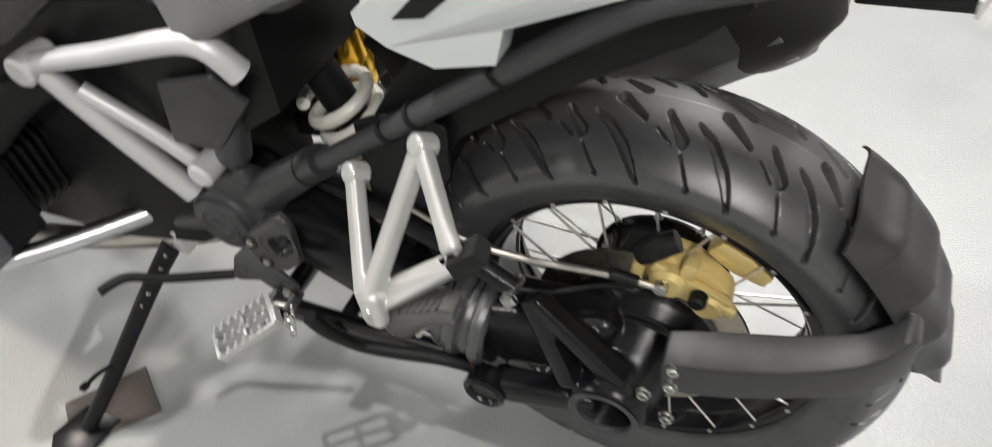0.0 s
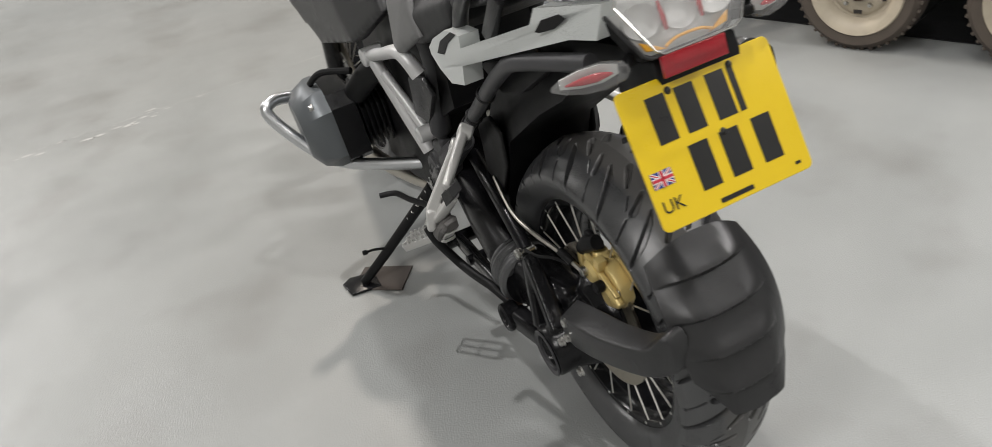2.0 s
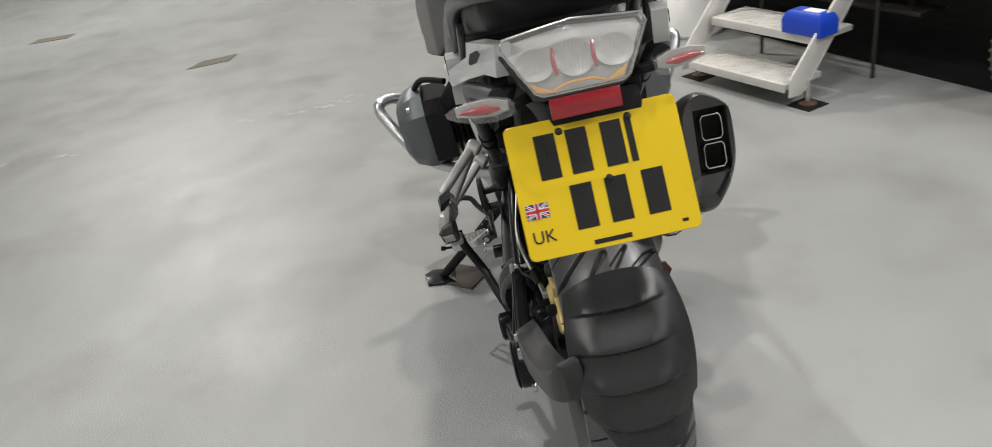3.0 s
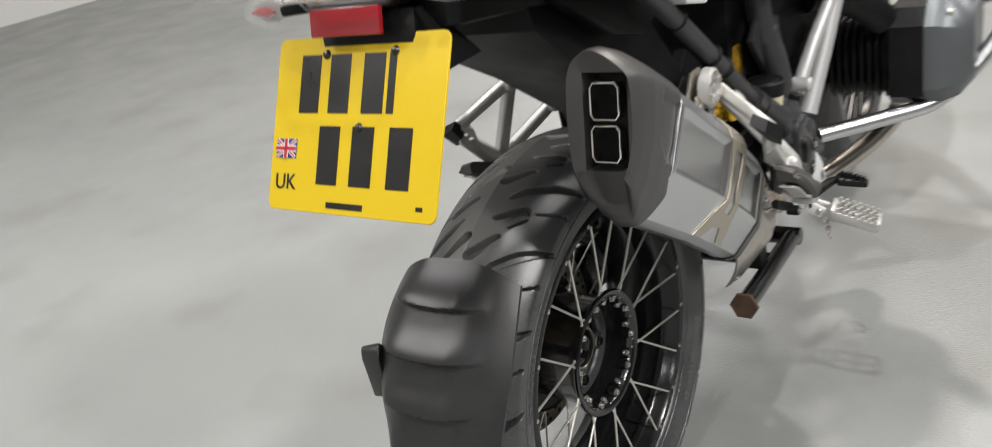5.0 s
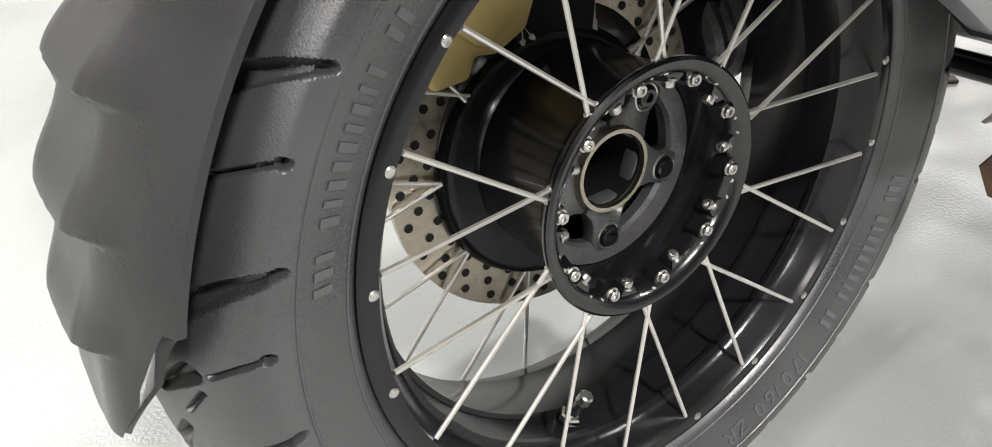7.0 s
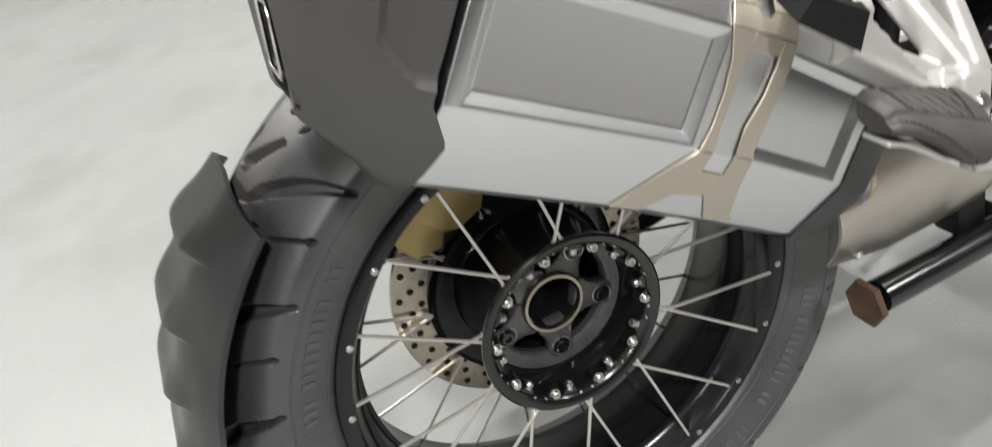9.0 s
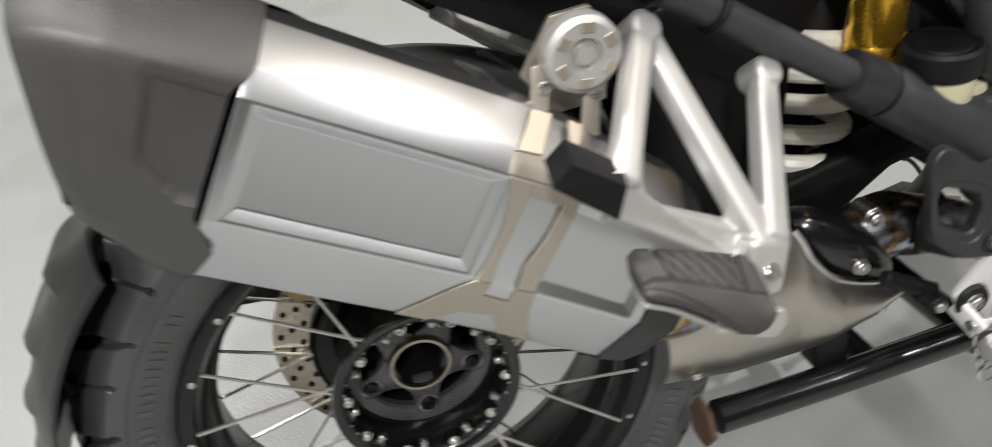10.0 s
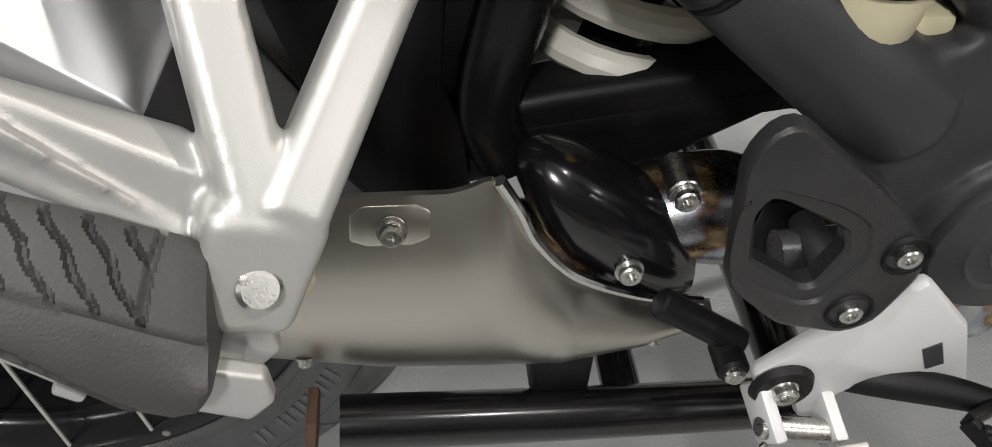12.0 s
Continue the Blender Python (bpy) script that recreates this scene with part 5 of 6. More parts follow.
# -- pillion pegs and hangers, both sides --
def peg_rubber(side, along=132, deep=0.0027):
    """Moulded rubber of the folding peg: a tapering bar with a lipped top, cut treads and creased flank."""
    stations = [(0.2240, 0.5160, 0.5030, 0.4880), (0.2180, 0.5200, 0.5065, 0.4800), (0.2110, 0.5230, 0.5100, 0.4780), (0.1980, 0.5295, 0.5180, 0.4830), (0.1890, 0.5330, 0.5230, 0.4925), (0.1750, 0.5395, 0.5315, 0.5075), (0.1580, 0.5470, 0.5415, 0.5215), (0.1460, 0.5515, 0.5460, 0.5290), (0.1395, 0.5490, 0.5440, 0.5320)]
    ends = [0.0] + [math.dist(a[::2], b[::2]) for a, b in zip(stations, stations[1:])]
    ends = np.cumsum(ends) / sum(ends)
    sections = []
    for k in range(along + 1):
        s = k / along
        x, top, ridge, low = [float(np.interp(s, ends, [st[c] for st in stations])) for c in range(4)]
        shrink = 1.0 - 0.10 * max(0.0, (s - 0.93) / 0.07) ** 2 - 0.07 * max(0.0, (0.05 - s) / 0.05) ** 2
        ring = []
        # top, from the inner edge out to the lip
        for v in np.linspace(0.0, 1.0, 26):
            y, z = 0.2550 + 0.0225 * v, top + (ridge - top) * v ** 1.6
            zig = 0.045 * abs((v * 2.0) % 1.0 - 0.5)
            cut = ((s + 0.16 * v + zig) * 8.5) % 1.0
            if 0.16 < s < 0.80 and v > 0.06 and cut < 0.22:
                z -= deep
            if 0.79 < s < 0.82 or abs(s - 0.13 - 0.05 * v) < 0.012:
                z -= deep * 0.8
            if s > 0.82:
                z -= 0.0014 * math.sin(math.pi * min(1.0, (s - 0.82) / 0.15)) * math.sin(math.pi * v)
            ring.append((y, z))
        ring += [(0.2788, ridge - 0.0012), (0.2790, ridge - 0.0036)]
        # flank, under the lip
        for f in np.linspace(0.0, 1.0, 22):
            y = 0.2772 + 0.0125 * math.sin(math.pi * min(1.0, 0.10 + f * 0.62)) * (1.0 - 0.35 * s)
            if abs(f - (0.95 - 0.95 * (s - 0.2))) < 0.07 and s > 0.25:
                y -= 0.0011
            ring.append((y, ridge - 0.0048 + (low - ridge + 0.0048) * f))
        ring += [(0.2745, low - 0.0012), (0.2600, low - 0.0005), (0.2555, low + 0.0025)]
        mid = Vector((0, 0.267, (top + low) / 2))
        sections.append([(x, (mid.y + (y - mid.y) * shrink) * side, mid.z + (z - mid.z) * shrink) for y, z in ring])
    return rings(sections)


def pillion_hanger(side):
    """Cast aluminium truss with the folding pillion peg."""
    def P(x, y, z):
        return (x, y * side, z)

    if side < 0:
        A, D, H, C = Vector(P(0.207, 0.150, 0.646)), Vector(P(0.296, 0.152, 0.588)), Vector(P(0.238, 0.248, 0.514)), Vector(P(0.142, 0.258, 0.600))
    else:
        A, D, H, C = Vector(P(0.200, 0.182, 0.668)), Vector(P(0.298, 0.180, 0.598)), Vector(P(0.243, 0.276, 0.519)), Vector(P(0.138, 0.258, 0.615))
    up = (A - H).cross(D - H).normalized()
    if up.y * side < 0:
        up = -up
    low = H + Vector(P(-0.010, 0.010, -0.030))
    at_c, at_h = C - Vector(P(0.142, 0.258, 0.600)), H - Vector(P(0.238, 0.248, 0.514))
    web = [Vector(P(*p)) + at_c for p in ((0.1635, 0.246, 0.5765), (0.160, 0.246, 0.598), (0.138, 0.262, 0.615), (0.1345, 0.258, 0.584))]
    web += [Vector(P(*p)) + at_h for p in ((0.2225, 0.249, 0.5065), (0.243, 0.238, 0.515), (0.2175, 0.226, 0.535))]
    truss = cast(part("pillion_bracket", join(
        slab(web, up * -0.015, 0.002, 2),
        bar(web[3] - up * 0.0065, web[4] - up * 0.0065, 0.006, 0.016, up, 0.008, 0.017, 0.0025, 2),
        bar(H, A, 0.021, 0.020, up, 0.020, 0.018, 0.005, 3),
        bar(H + Vector((0.006, 0, 0)), D, 0.021, 0.020, up, 0.020, 0.018, 0.005, 3),
        bar(C, A, 0.019, 0.016, up, 0.020, 0.018, 0.005, 3),
        bar(H + (H - low) * 0.25, low, 0.038, 0.019, up, 0.028, 0.019, 0.006, 3),
        bar(H.lerp(A, 0.10), H.lerp(D, 0.12), 0.020, 0.016, up, bevel=0.004),
        bar(C.lerp(A, 0.02), C.lerp(A, 0.30), 0.026, 0.012, up, 0.018, 0.014, 0.004),
        rod(A - up * 0.016, A + up * 0.011, 0.013, 18, 0.003),
        rod(D - up * 0.016, D + up * 0.011, 0.013, 18, 0.003)), ALU, bike, "cast aluminium pillion footrest bracket"), 0.0016, 3)
    part("lug", bevelled(rings([[P(*p) for p in ring] for ring in (
        [(0.103, 0.240, 0.622), (0.117, 0.240, 0.632), (0.146, 0.252, 0.611), (0.136, 0.252, 0.588)],
        [(0.100, 0.260, 0.614), (0.114, 0.260, 0.625), (0.142, 0.268, 0.605), (0.134, 0.268, 0.584)])]), 0.003), MATT, truss, "black rubber buffer block")
    part("hinge_pin", lathe([(0, 0.002), (0.0055, 0.002), (0.0068, 0.0008), (0.0068, -0.01), (0, -0.01)], axis_at(low + up * 0.0125 + (H - low) * 0.42 - up * 0.001, up), 24), BOLT, truss)
    peg = part("pillion_peg", peg_rubber(side), PEG_RUBBER, bike, "folded pillion footrest with grey-black rubber", sharp=50)
    part("peg_core", ribbon([P(0.141, 0.2690, 0.5262), P(0.158, 0.2700, 0.5165), P(0.175, 0.2710, 0.5020), P(0.1865, 0.2720, 0.4915)], Vector((0, side, 0)), 0.021, 0.0035), ALU, peg, "bare metal underside")
    part("core_tab", block(P(0.1860, 0.2830, 0.4905), (0.009, 0.006, 0.004), (0, 40, 0), 0.0015), ALU, peg)
    for y in (0.2555, 0.2745):
        part("peg_hinge", plate_xz([(0.2215, 0.4870), (0.2365, 0.4815), (0.2375, 0.4690), (0.2290, 0.4600), (0.2130, 0.4670), (0.2140, 0.4790)], (y - 0.0035) * side, (y + 0.0035) * side, 0.002, 3), ALU, peg)
    part("hinge_web", block(P(0.2195, 0.265, 0.4715), (0.012, 0.020, 0.016), (0, 35, 0), 0.003), ALU, peg)


settled(pillion_hanger, 1)
pillion_hanger(-1)


# -- frame --
def frame_side(side):
    def P(x, y, z):
        return (x, y * side, z)

    shell = cast(part("frame_casting", join(
        tube([P(0.375, 0.140, 0.560), P(0.42, 0.146, 0.527), P(0.465, 0.150, 0.494), P(0.490, 0.151, 0.476), P(0.503, 0.148, 0.467)], [0.021, 0.024, 0.027, 0.026, 0.010], 24),
        tube([P(0.49, 0.135, 0.64), P(0.502, 0.143, 0.580), P(0.512, 0.147, 0.535), P(0.516, 0.144, 0.518)], [0.020, 0.023, 0.023, 0.009], 24),
        tube([P(0.56, 0.150, 0.415), P(0.62, 0.150, 0.385), P(0.70, 0.145, 0.35)], [0.03, 0.021, 0.02], 20),
        slab([P(0.425, 0.140, 0.523), P(0.460, 0.140, 0.513), P(0.494, 0.140, 0.507), P(0.512, 0.140, 0.522), P(0.530, 0.140, 0.47), P(0.480, 0.140, 0.46)], (0, 0.022 * side, 0), 0.004, 2),
        slab([P(0.44, 0.135, 0.500), P(0.51, 0.135, 0.515), P(0.57, 0.135, 0.49), P(0.60, 0.135, 0.42), P(0.56, 0.135, 0.375), P(0.50, 0.135, 0.40), P(0.46, 0.135, 0.46)], (0, 0.028 * side, 0), 0.008, 3),
        lathe([(0, -0.05), (0.052, -0.05), (0.052, 0.0), (0.048, 0.004), (0, 0.004)], axis_at(P(0.565, 0.168, 0.412), (0, side, 0)), 40)), FRAME, bike, "dark grey cast frame side"), 0.0025, 5)
    part("pivot_cap", lathe([(0, 0.005), (0.014, 0.006), (0.0165, 0.0075), (0.019, 0.006), (0.026, 0.006), (0.0285, 0.008), (0.031, 0.006), (0.044, 0.005), (0.046, 0.001), (0.046, -0.004), (0, -0.004)], axis_at(P(0.565, 0.172, 0.412), (0, side, 0)), 48), FRAME, shell)
    part("rear_tube", tube([P(0.42, 0.146, 0.527), P(0.30, 0.150, 0.616), P(0.14, 0.152, 0.736), P(0.02, 0.150, 0.822), P(-0.05, 0.145, 0.856), P(-0.20, 0.11, 0.885)], 0.0125, 18), FRAME, bike, "dark grey rear frame tube")
    sleeve = part("tube_sleeve", tube([P(0.405, 0.1462, 0.538), P(0.37, 0.1475, 0.564)], 0.0205, 20), PLASTIC, bike)
    part("sleeve_ring", torus(axis_at(P(0.40, 0.1465, 0.542), (0.8, 0, -0.6)), 0.0205, 0.0018, 28, 8), MATT, sleeve)
    for x, z in ((0.262, 0.645), (0.222, 0.675), (0.12, 0.752)):
        part("tube_clip", torus(axis_at(P(x, 0.151, z), (0.8, 0, -0.6)), 0.0135, 0.003, 24, 8), MATT, bike)
    part("upright_tube", tube([P(0.49, 0.135, 0.62), P(0.475, 0.13, 0.70), P(0.44, 0.14, 0.79)], 0.020, 18), FRAME, bike)
    # pale trellis in front
    part("trellis_tube", tube([P(0.60, 0.165, 0.455), P(0.66, 0.185, 0.57), P(0.71, 0.2, 0.675)], [0.017, 0.015, 0.015], 16), SILVER, bike, "silver frame tube")
    part("trellis_tube", tube([P(0.545, 0.165, 0.51), P(0.60, 0.18, 0.58), P(0.66, 0.195, 0.64)], [0.012, 0.011, 0.011], 16), SILVER, bike, "thin silver frame tube")
    part("trellis_tube", tube([P(0.72, 0.2, 0.67), P(0.58, 0.2, 0.712), P(0.44, 0.195, 0.752), P(0.405, 0.18, 0.71)], [0.014, 0.013, 0.014, 0.016], 16), SILVER, bike, "silver upper frame tube")
    part("trellis_boss", rod(P(0.715, 0.17, 0.67), P(0.715, 0.222, 0.67), 0.021, 24, 0.004), SILVER, bike)
    part("trellis_boss", rod(P(0.535, 0.15, 0.530), P(0.535, 0.195, 0.530), 0.018 if side > 0 else 0.012, 24, 0.004), SILVER, bike)


settled(frame_side, 1)
frame_side(-1)


# -- footrests --
def serrated_peg(side, base, tip, wide=0.05):
    """Open steel footrest with toothed edges."""
    a, b = Vector(base), Vector(tip)
    way = (b - a).normalized()
    across = Vector((0, 0, 1)).cross(way).normalized()
    up = way.cross(across)
    if up.z < 0:
        up = -up
    peg = part("rider_peg", bar(a - across * wide / 2, a + across * wide / 2, 0.008, 0.018, up, bevel=0.001), ALU, bike, "silver serrated metal footrest")
    for u, v, w, h in ((a - across * wide / 2, b - across * wide / 2.4, 0.005, 0.016), (a + across * wide / 2, b + across * wide / 2.4, 0.005, 0.016), (a, b, 0.005, 0.014), (b - across * wide / 2.4, b + across * wide / 2.4, 0.005, 0.016), (a.lerp(b, 0.5) - across * wide / 2.2, a.lerp(b, 0.5) + across * wide / 2.2, 0.005, 0.014)):
        part("peg_bar", bar(u, v, w, h, up, bevel=0.001), ALU, peg)
    for row in (-1, 0, 1):
        for k in range(7):
            c = a.lerp(b, 0.08 + 0.14 * k) + across * row * wide / 2.25
            tooth = rings([[c + across * x * 0.0035 + way * y * 0.004 + up * 0.006 for x, y in ((-1, -1), (1, -1), (1, 1), (-1, 1))], [c + across * x * 0.0022 + way * y * 0.0018 + up * 0.014 for x, y in ((-1, -1), (1, -1), (1, 1), (-1, 1))]])
            part("peg_tooth", tooth, ALU, peg)
    return peg


def guard_plate(side, steps=84):
    """Thick moulded plate with a rounded window, a stepped surround and an upper half that leans inward."""
    mid = Vector((0.435, 0.452))
    outer = ((0.4140, 0.511), (0.4072, 0.507), (0.4011, 0.494), (0.4040, 0.466), (0.4081, 0.432), (0.4123, 0.425), (0.4367, 0.4024), (0.4700, 0.3933), (0.4820, 0.4003), (0.4921, 0.4306), (0.4880, 0.4500), (0.4651, 0.472), (0.4205, 0.5104))
    inner = ((0.4147, 0.4774), (0.4110, 0.4679), (0.4159, 0.4439), (0.4416, 0.4258), (0.4470, 0.4268), (0.4540, 0.4467), (0.4500, 0.4584), (0.4212, 0.4755))

    def reach(outline, a):
        way, far = Vector((math.cos(a), math.sin(a))), 0.0
        for p, q in zip(outline, outline[1:] + outline[:1]):
            p, q = Vector(p) - mid, Vector(q) - mid
            edge = q - p
            cross = way.x * edge.y - way.y * edge.x
            if abs(cross) > 1e-9:
                far_here, along = (p.x * edge.y - p.y * edge.x) / cross, (p.x * way.y - p.y * way.x) / cross
                if far_here > 0 and -1e-6 <= along <= 1 + 1e-6:
                    far = max(far, far_here)
        return far

    angles = [2 * math.pi * k / steps for k in range(steps)]
    big, small = [reach(outer, a) for a in angles], [reach(inner, a) for a in angles]
    big = [(big[k - 1] + 2 * big[k] + big[(k + 1) % steps]) / 4 for k in range(steps)]
    small = [(small[k - 1] + 2 * small[k] + small[(k + 1) % steps]) / 4 for k in range(steps)]
    sections = []
    for which, grow, y in ((big, 0.0, 0.1990), (big, 0.0, 0.2060), (big, -0.0012, 0.2080), (big, -0.0035, 0.2090), (small, 0.0100, 0.2090), (small, 0.0085, 0.2074), (small, 0.0020, 0.2070), (small, 0.0, 0.2050), (small, 0.0, 0.1970)):
        ring = []
        for a, r in zip(angles, which):
            x, z = mid.x + math.cos(a) * (r + grow), mid.y + math.sin(a) * (r + grow)
            lean = 0.08 * max(0.0, (z - 0.482) * 0.89 + (x - 0.402) * 0.455)
            ring.append((x, (y - lean) * side, z))
        sections.append(ring)
    return rings(sections, around=True)


def rider_rest(side):
    def P(x, y, z):
        return (x, y * side, z)

    part("peg_bracket", join(
        slab([P(0.500, 0.198, 0.425), P(0.532, 0.198, 0.392), P(0.556, 0.198, 0.338), P(0.540, 0.198, 0.338), P(0.502, 0.198, 0.353), P(0.486, 0.198, 0.342), P(0.481, 0.198, 0.322), P(0.470, 0.198, 0.322), P(0.461, 0.198, 0.346), P(0.446, 0.198, 0.340), P(0.437, 0.198, 0.362), P(0.455, 0.198, 0.383)], (0, 0.010 * side, 0), 0.004),
        bar(P(0.441, 0.203, 0.352), P(0.447, 0.228, 0.336), 0.007, 0.02, (0, 0, 1), bevel=0.002),
        bar(P(0.478, 0.203, 0.338), P(0.480, 0.228, 0.330), 0.007, 0.02, (0, 0, 1), bevel=0.002)), PAINT if side < 0 else FRAME, bike, "cast footrest bracket")
    part("bracket_slot", slab([P(0.514, 0.2075, 0.378), P(0.522, 0.2075, 0.383), P(0.530, 0.2075, 0.366), P(0.522, 0.2075, 0.362)], (0, 0.0012 * side, 0), 0.0004, 1), FRAME, bike)
    part("pivot_bush", lathe([(0, 0.002), (0.006, 0.002), (0.008, 0.004), (0.014, 0.004), (0.016, 0.0), (0, 0.0)], axis_at(P(0.452, 0.2085, 0.356), (0, side, 0)), 24), MATT, bike)
    part("bracket_bolt", bolt(P(0.452, 0.212, 0.356), (0, side, 0), 0.0062, 0.005), BOLT, bike)
    part("peg_pivot", rod(P(0.440, 0.222, 0.342), P(0.484, 0.222, 0.332), 0.006, 18), BOLT, bike)
    part("return_spring", tube([P(0.450 + 0.008 * math.cos(k), 0.226 + 0.003 * k / 6, 0.334 - 0.0016 * k + 0.008 * math.sin(k)) for k in np.arange(0, 25, 0.5)], 0.0014, 6, 2), CHROME, bike)
    if side < 0:
        serrated_peg(side, P(0.462, 0.240, 0.338), P(0.470, 0.308, 0.314))
    else:
        serrated_peg(side, P(0.470, 0.232, 0.334), P(0.528, 0.296, 0.302))
    guard = part("heel_guard", guard_plate(side), PLASTIC, bike, "black plastic heel guard", sharp=28)
    for x, z in ((0.4795, 0.4455), (0.4665, 0.4110)):
        part("screw_recess", lathe([(0.0, 0.0004), (0.0085, 0.0004), (0.0092, 0.0016), (0.0105, 0.0018), (0.0112, 0.0), (0.0, -0.001)], axis_at(P(x, 0.2085, z), (0, side, 0)), 28), MATT, guard)
        part("guard_screw", bolt(P(x, 0.2085, z), (0, side, 0), 0.0052, 0.004), BOLT, guard)
    part("guard_post", join(rod(P(0.481, 0.15, 0.444), P(0.481, 0.2, 0.444), 0.008), rod(P(0.468, 0.15, 0.409), P(0.468, 0.2, 0.409), 0.008)), FRAME, bike)
    part("pivot_cover", plate_xz([(0.446, 0.372), (0.490, 0.345), (0.506, 0.372), (0.470, 0.418), (0.450, 0.418)], 0.142 * side, 0.148 * side, 0.002), MATT, bike)
    part("pivot_stub", tube([P(0.452, 0.163, 0.400), P(0.484, 0.163, 0.402)], 0.011, 18), CARRIER, bike)


settled(rider_rest, 1)
rider_rest(-1)


def pedals():
    pedal = part("brake_pedal", tube([(0.475, -0.190, 0.345), (0.500, -0.205, 0.352), (0.536, -0.216, 0.352), (0.560, -0.222, 0.348)], [0.010, 0.009, 0.008, 0.006], 12, flat=0.7), MATT, bike, "black brake pedal with toothed pad")
    ring = [Vector(q) for q in ((0.536, -0.232, 0.352), (0.560, -0.222, 0.350), (0.583, -0.222, 0.346), (0.582, -0.245, 0.343), (0.572, -0.268, 0.340), (0.560, -0.270, 0.340))]
    for k in range(6):
        u, v = ring[k], ring[(k + 1) % 6]
        part("pad_bar", bar(u, v, 0.005, 0.010, (0, 0, 1), bevel=0.001), MATT, pedal)
        for j in range(3 if k in (2, 3, 5) else 0):
            part("pad_tooth", block(u.lerp(v, 0.2 + 0.3 * j) + Vector((0, 0, 0.006)), (0.0045, 0.0045, 0.005), (0, 0, 30 * k), 0.001, 1), MATT, pedal)
    part("lever_joint", join(rod((0.437, -0.172, 0.343), (0.437, -0.192, 0.343), 0.0085, 16), rod((0.40, -0.165, 0.37), (0.445, -0.175, 0.345), 0.008, 14)), MATT, bike)
    part("lever_pin", rod((0.437, -0.190, 0.343), (0.437, -0.196, 0.343), 0.0055, 16), BOLT, bike)


pedals()


# -- shock, reservoir, tank linkage --
def rear_shock():
    a, b = Vector((0.372, -0.034, 0.37)), Vector((0.468, -0.004, 0.66))
    way = (b - a).normalized()
    side = way.orthogonal().normalized()
    up = way.cross(side)
    pts = []
    for k in range(0, 6 * 20 + 1):
        t = k / 120
        ang = 2 * math.pi * 6 * t
        pts.append(a.lerp(b, 0.08 + 0.55 * t) + 0.043 * (math.cos(ang) * side + math.sin(ang) * up))
    part("shock_spring", tube(pts, 0.0092, 10, 1, smooth=False), SPRING, bike, "off-white coil spring of the shock")
    part("shock_body", join(rod(a, a.lerp(b, 0.5), 0.018, 20), rod(a.lerp(b, 0.4), b, 0.024, 20)), MATT, bike)
    res = part("shock_reservoir", lathe([(0, 0), (0.022, 0.0), (0.025, 0.006), (0.025, 0.02), (0.0235, 0.024), (0.025, 0.028), (0.025, 0.044), (0.0235, 0.048), (0.025, 0.052), (0.025, 0.12), (0.02, 0.125), (0, 0.125)], axis_at((0.437, -0.085, 0.505), (0.10, 0, 0.99)), 32), GOLD, bike, "gold anodised shock reservoir")
    part("reservoir_mark", block((0.457, -0.109, 0.575), (0.012, 0.002, 0.022), (0, 6, 0), 0), INK, res)
    pot = part("fluid_reservoir", lathe([(0, -0.03), (0.022, -0.03), (0.027, -0.022), (0.028, 0.006), (0, 0.006)], axis_at((0.456, -0.142, 0.536), (0.03, -0.06, 1)), 32), RESIN, bike, "milky brake fluid reservoir")
    part("reservoir_cap", lathe([(0, 0.006), (0.0305, 0.006), (0.0315, 0.009), (0.0305, 0.026), (0.028, 0.029), (0.022, 0.027), (0.021, 0.029), (0, 0.029)], axis_at((0.456, -0.142, 0.536), (0.03, -0.06, 1)), 36), MATT, pot, "black screw cap")
    part("reservoir_arm", plate_xz([(0.446, 0.500), (0.50, 0.505), (0.50, 0.520), (0.446, 0.520)], -0.150, -0.130, 0.004), RESIN, bike)


rear_shock()


def swing_beam():
    beam = part("swing_beam", plate_xz([(0.300, 0.375), (0.308, 0.418), (0.320, 0.432), (0.355, 0.439), (0.420, 0.449), (0.474, 0.455), (0.55, 0.456), (0.55, 0.415), (0.471, 0.423), (0.444, 0.407), (0.419, 0.391), (0.389, 0.382), (0.344, 0.386)], -0.086, -0.050, 0.008, 4), MATT, bike, "black swing arm beam")
    part("beam_rib", bar((0.326, -0.0858, 0.410), (0.494, -0.0858, 0.436), 0.012, 0.002, (0, -1, 0), 0.014, 0.002, 0.0009), MATT, beam)
    part("spring_seat", tube([(0.345, -0.075, 0.56), (0.330, -0.085, 0.50), (0.318, -0.088, 0.44), (0.330, -0.088, 0.40)], [0.020, 0.020, 0.017, 0.016], 16), SATIN, bike)
    part("splash_panel", plate_xz([(0.214, 0.520), (0.246, 0.398), (0.262, 0.376), (0.312, 0.376), (0.307, 0.428), (0.296, 0.455), (0.302, 0.560), (0.25, 0.60)], -0.098, -0.090, 0.003), MATT, bike, "black plastic splash panel")
    part("spring_guard", plate_xz([(0.300, 0.50), (0.355, 0.50), (0.372, 0.56), (0.40, 0.60), (0.32, 0.66), (0.28, 0.62)], -0.075, -0.055, 0.004), MATT, bike)


swing_beam()


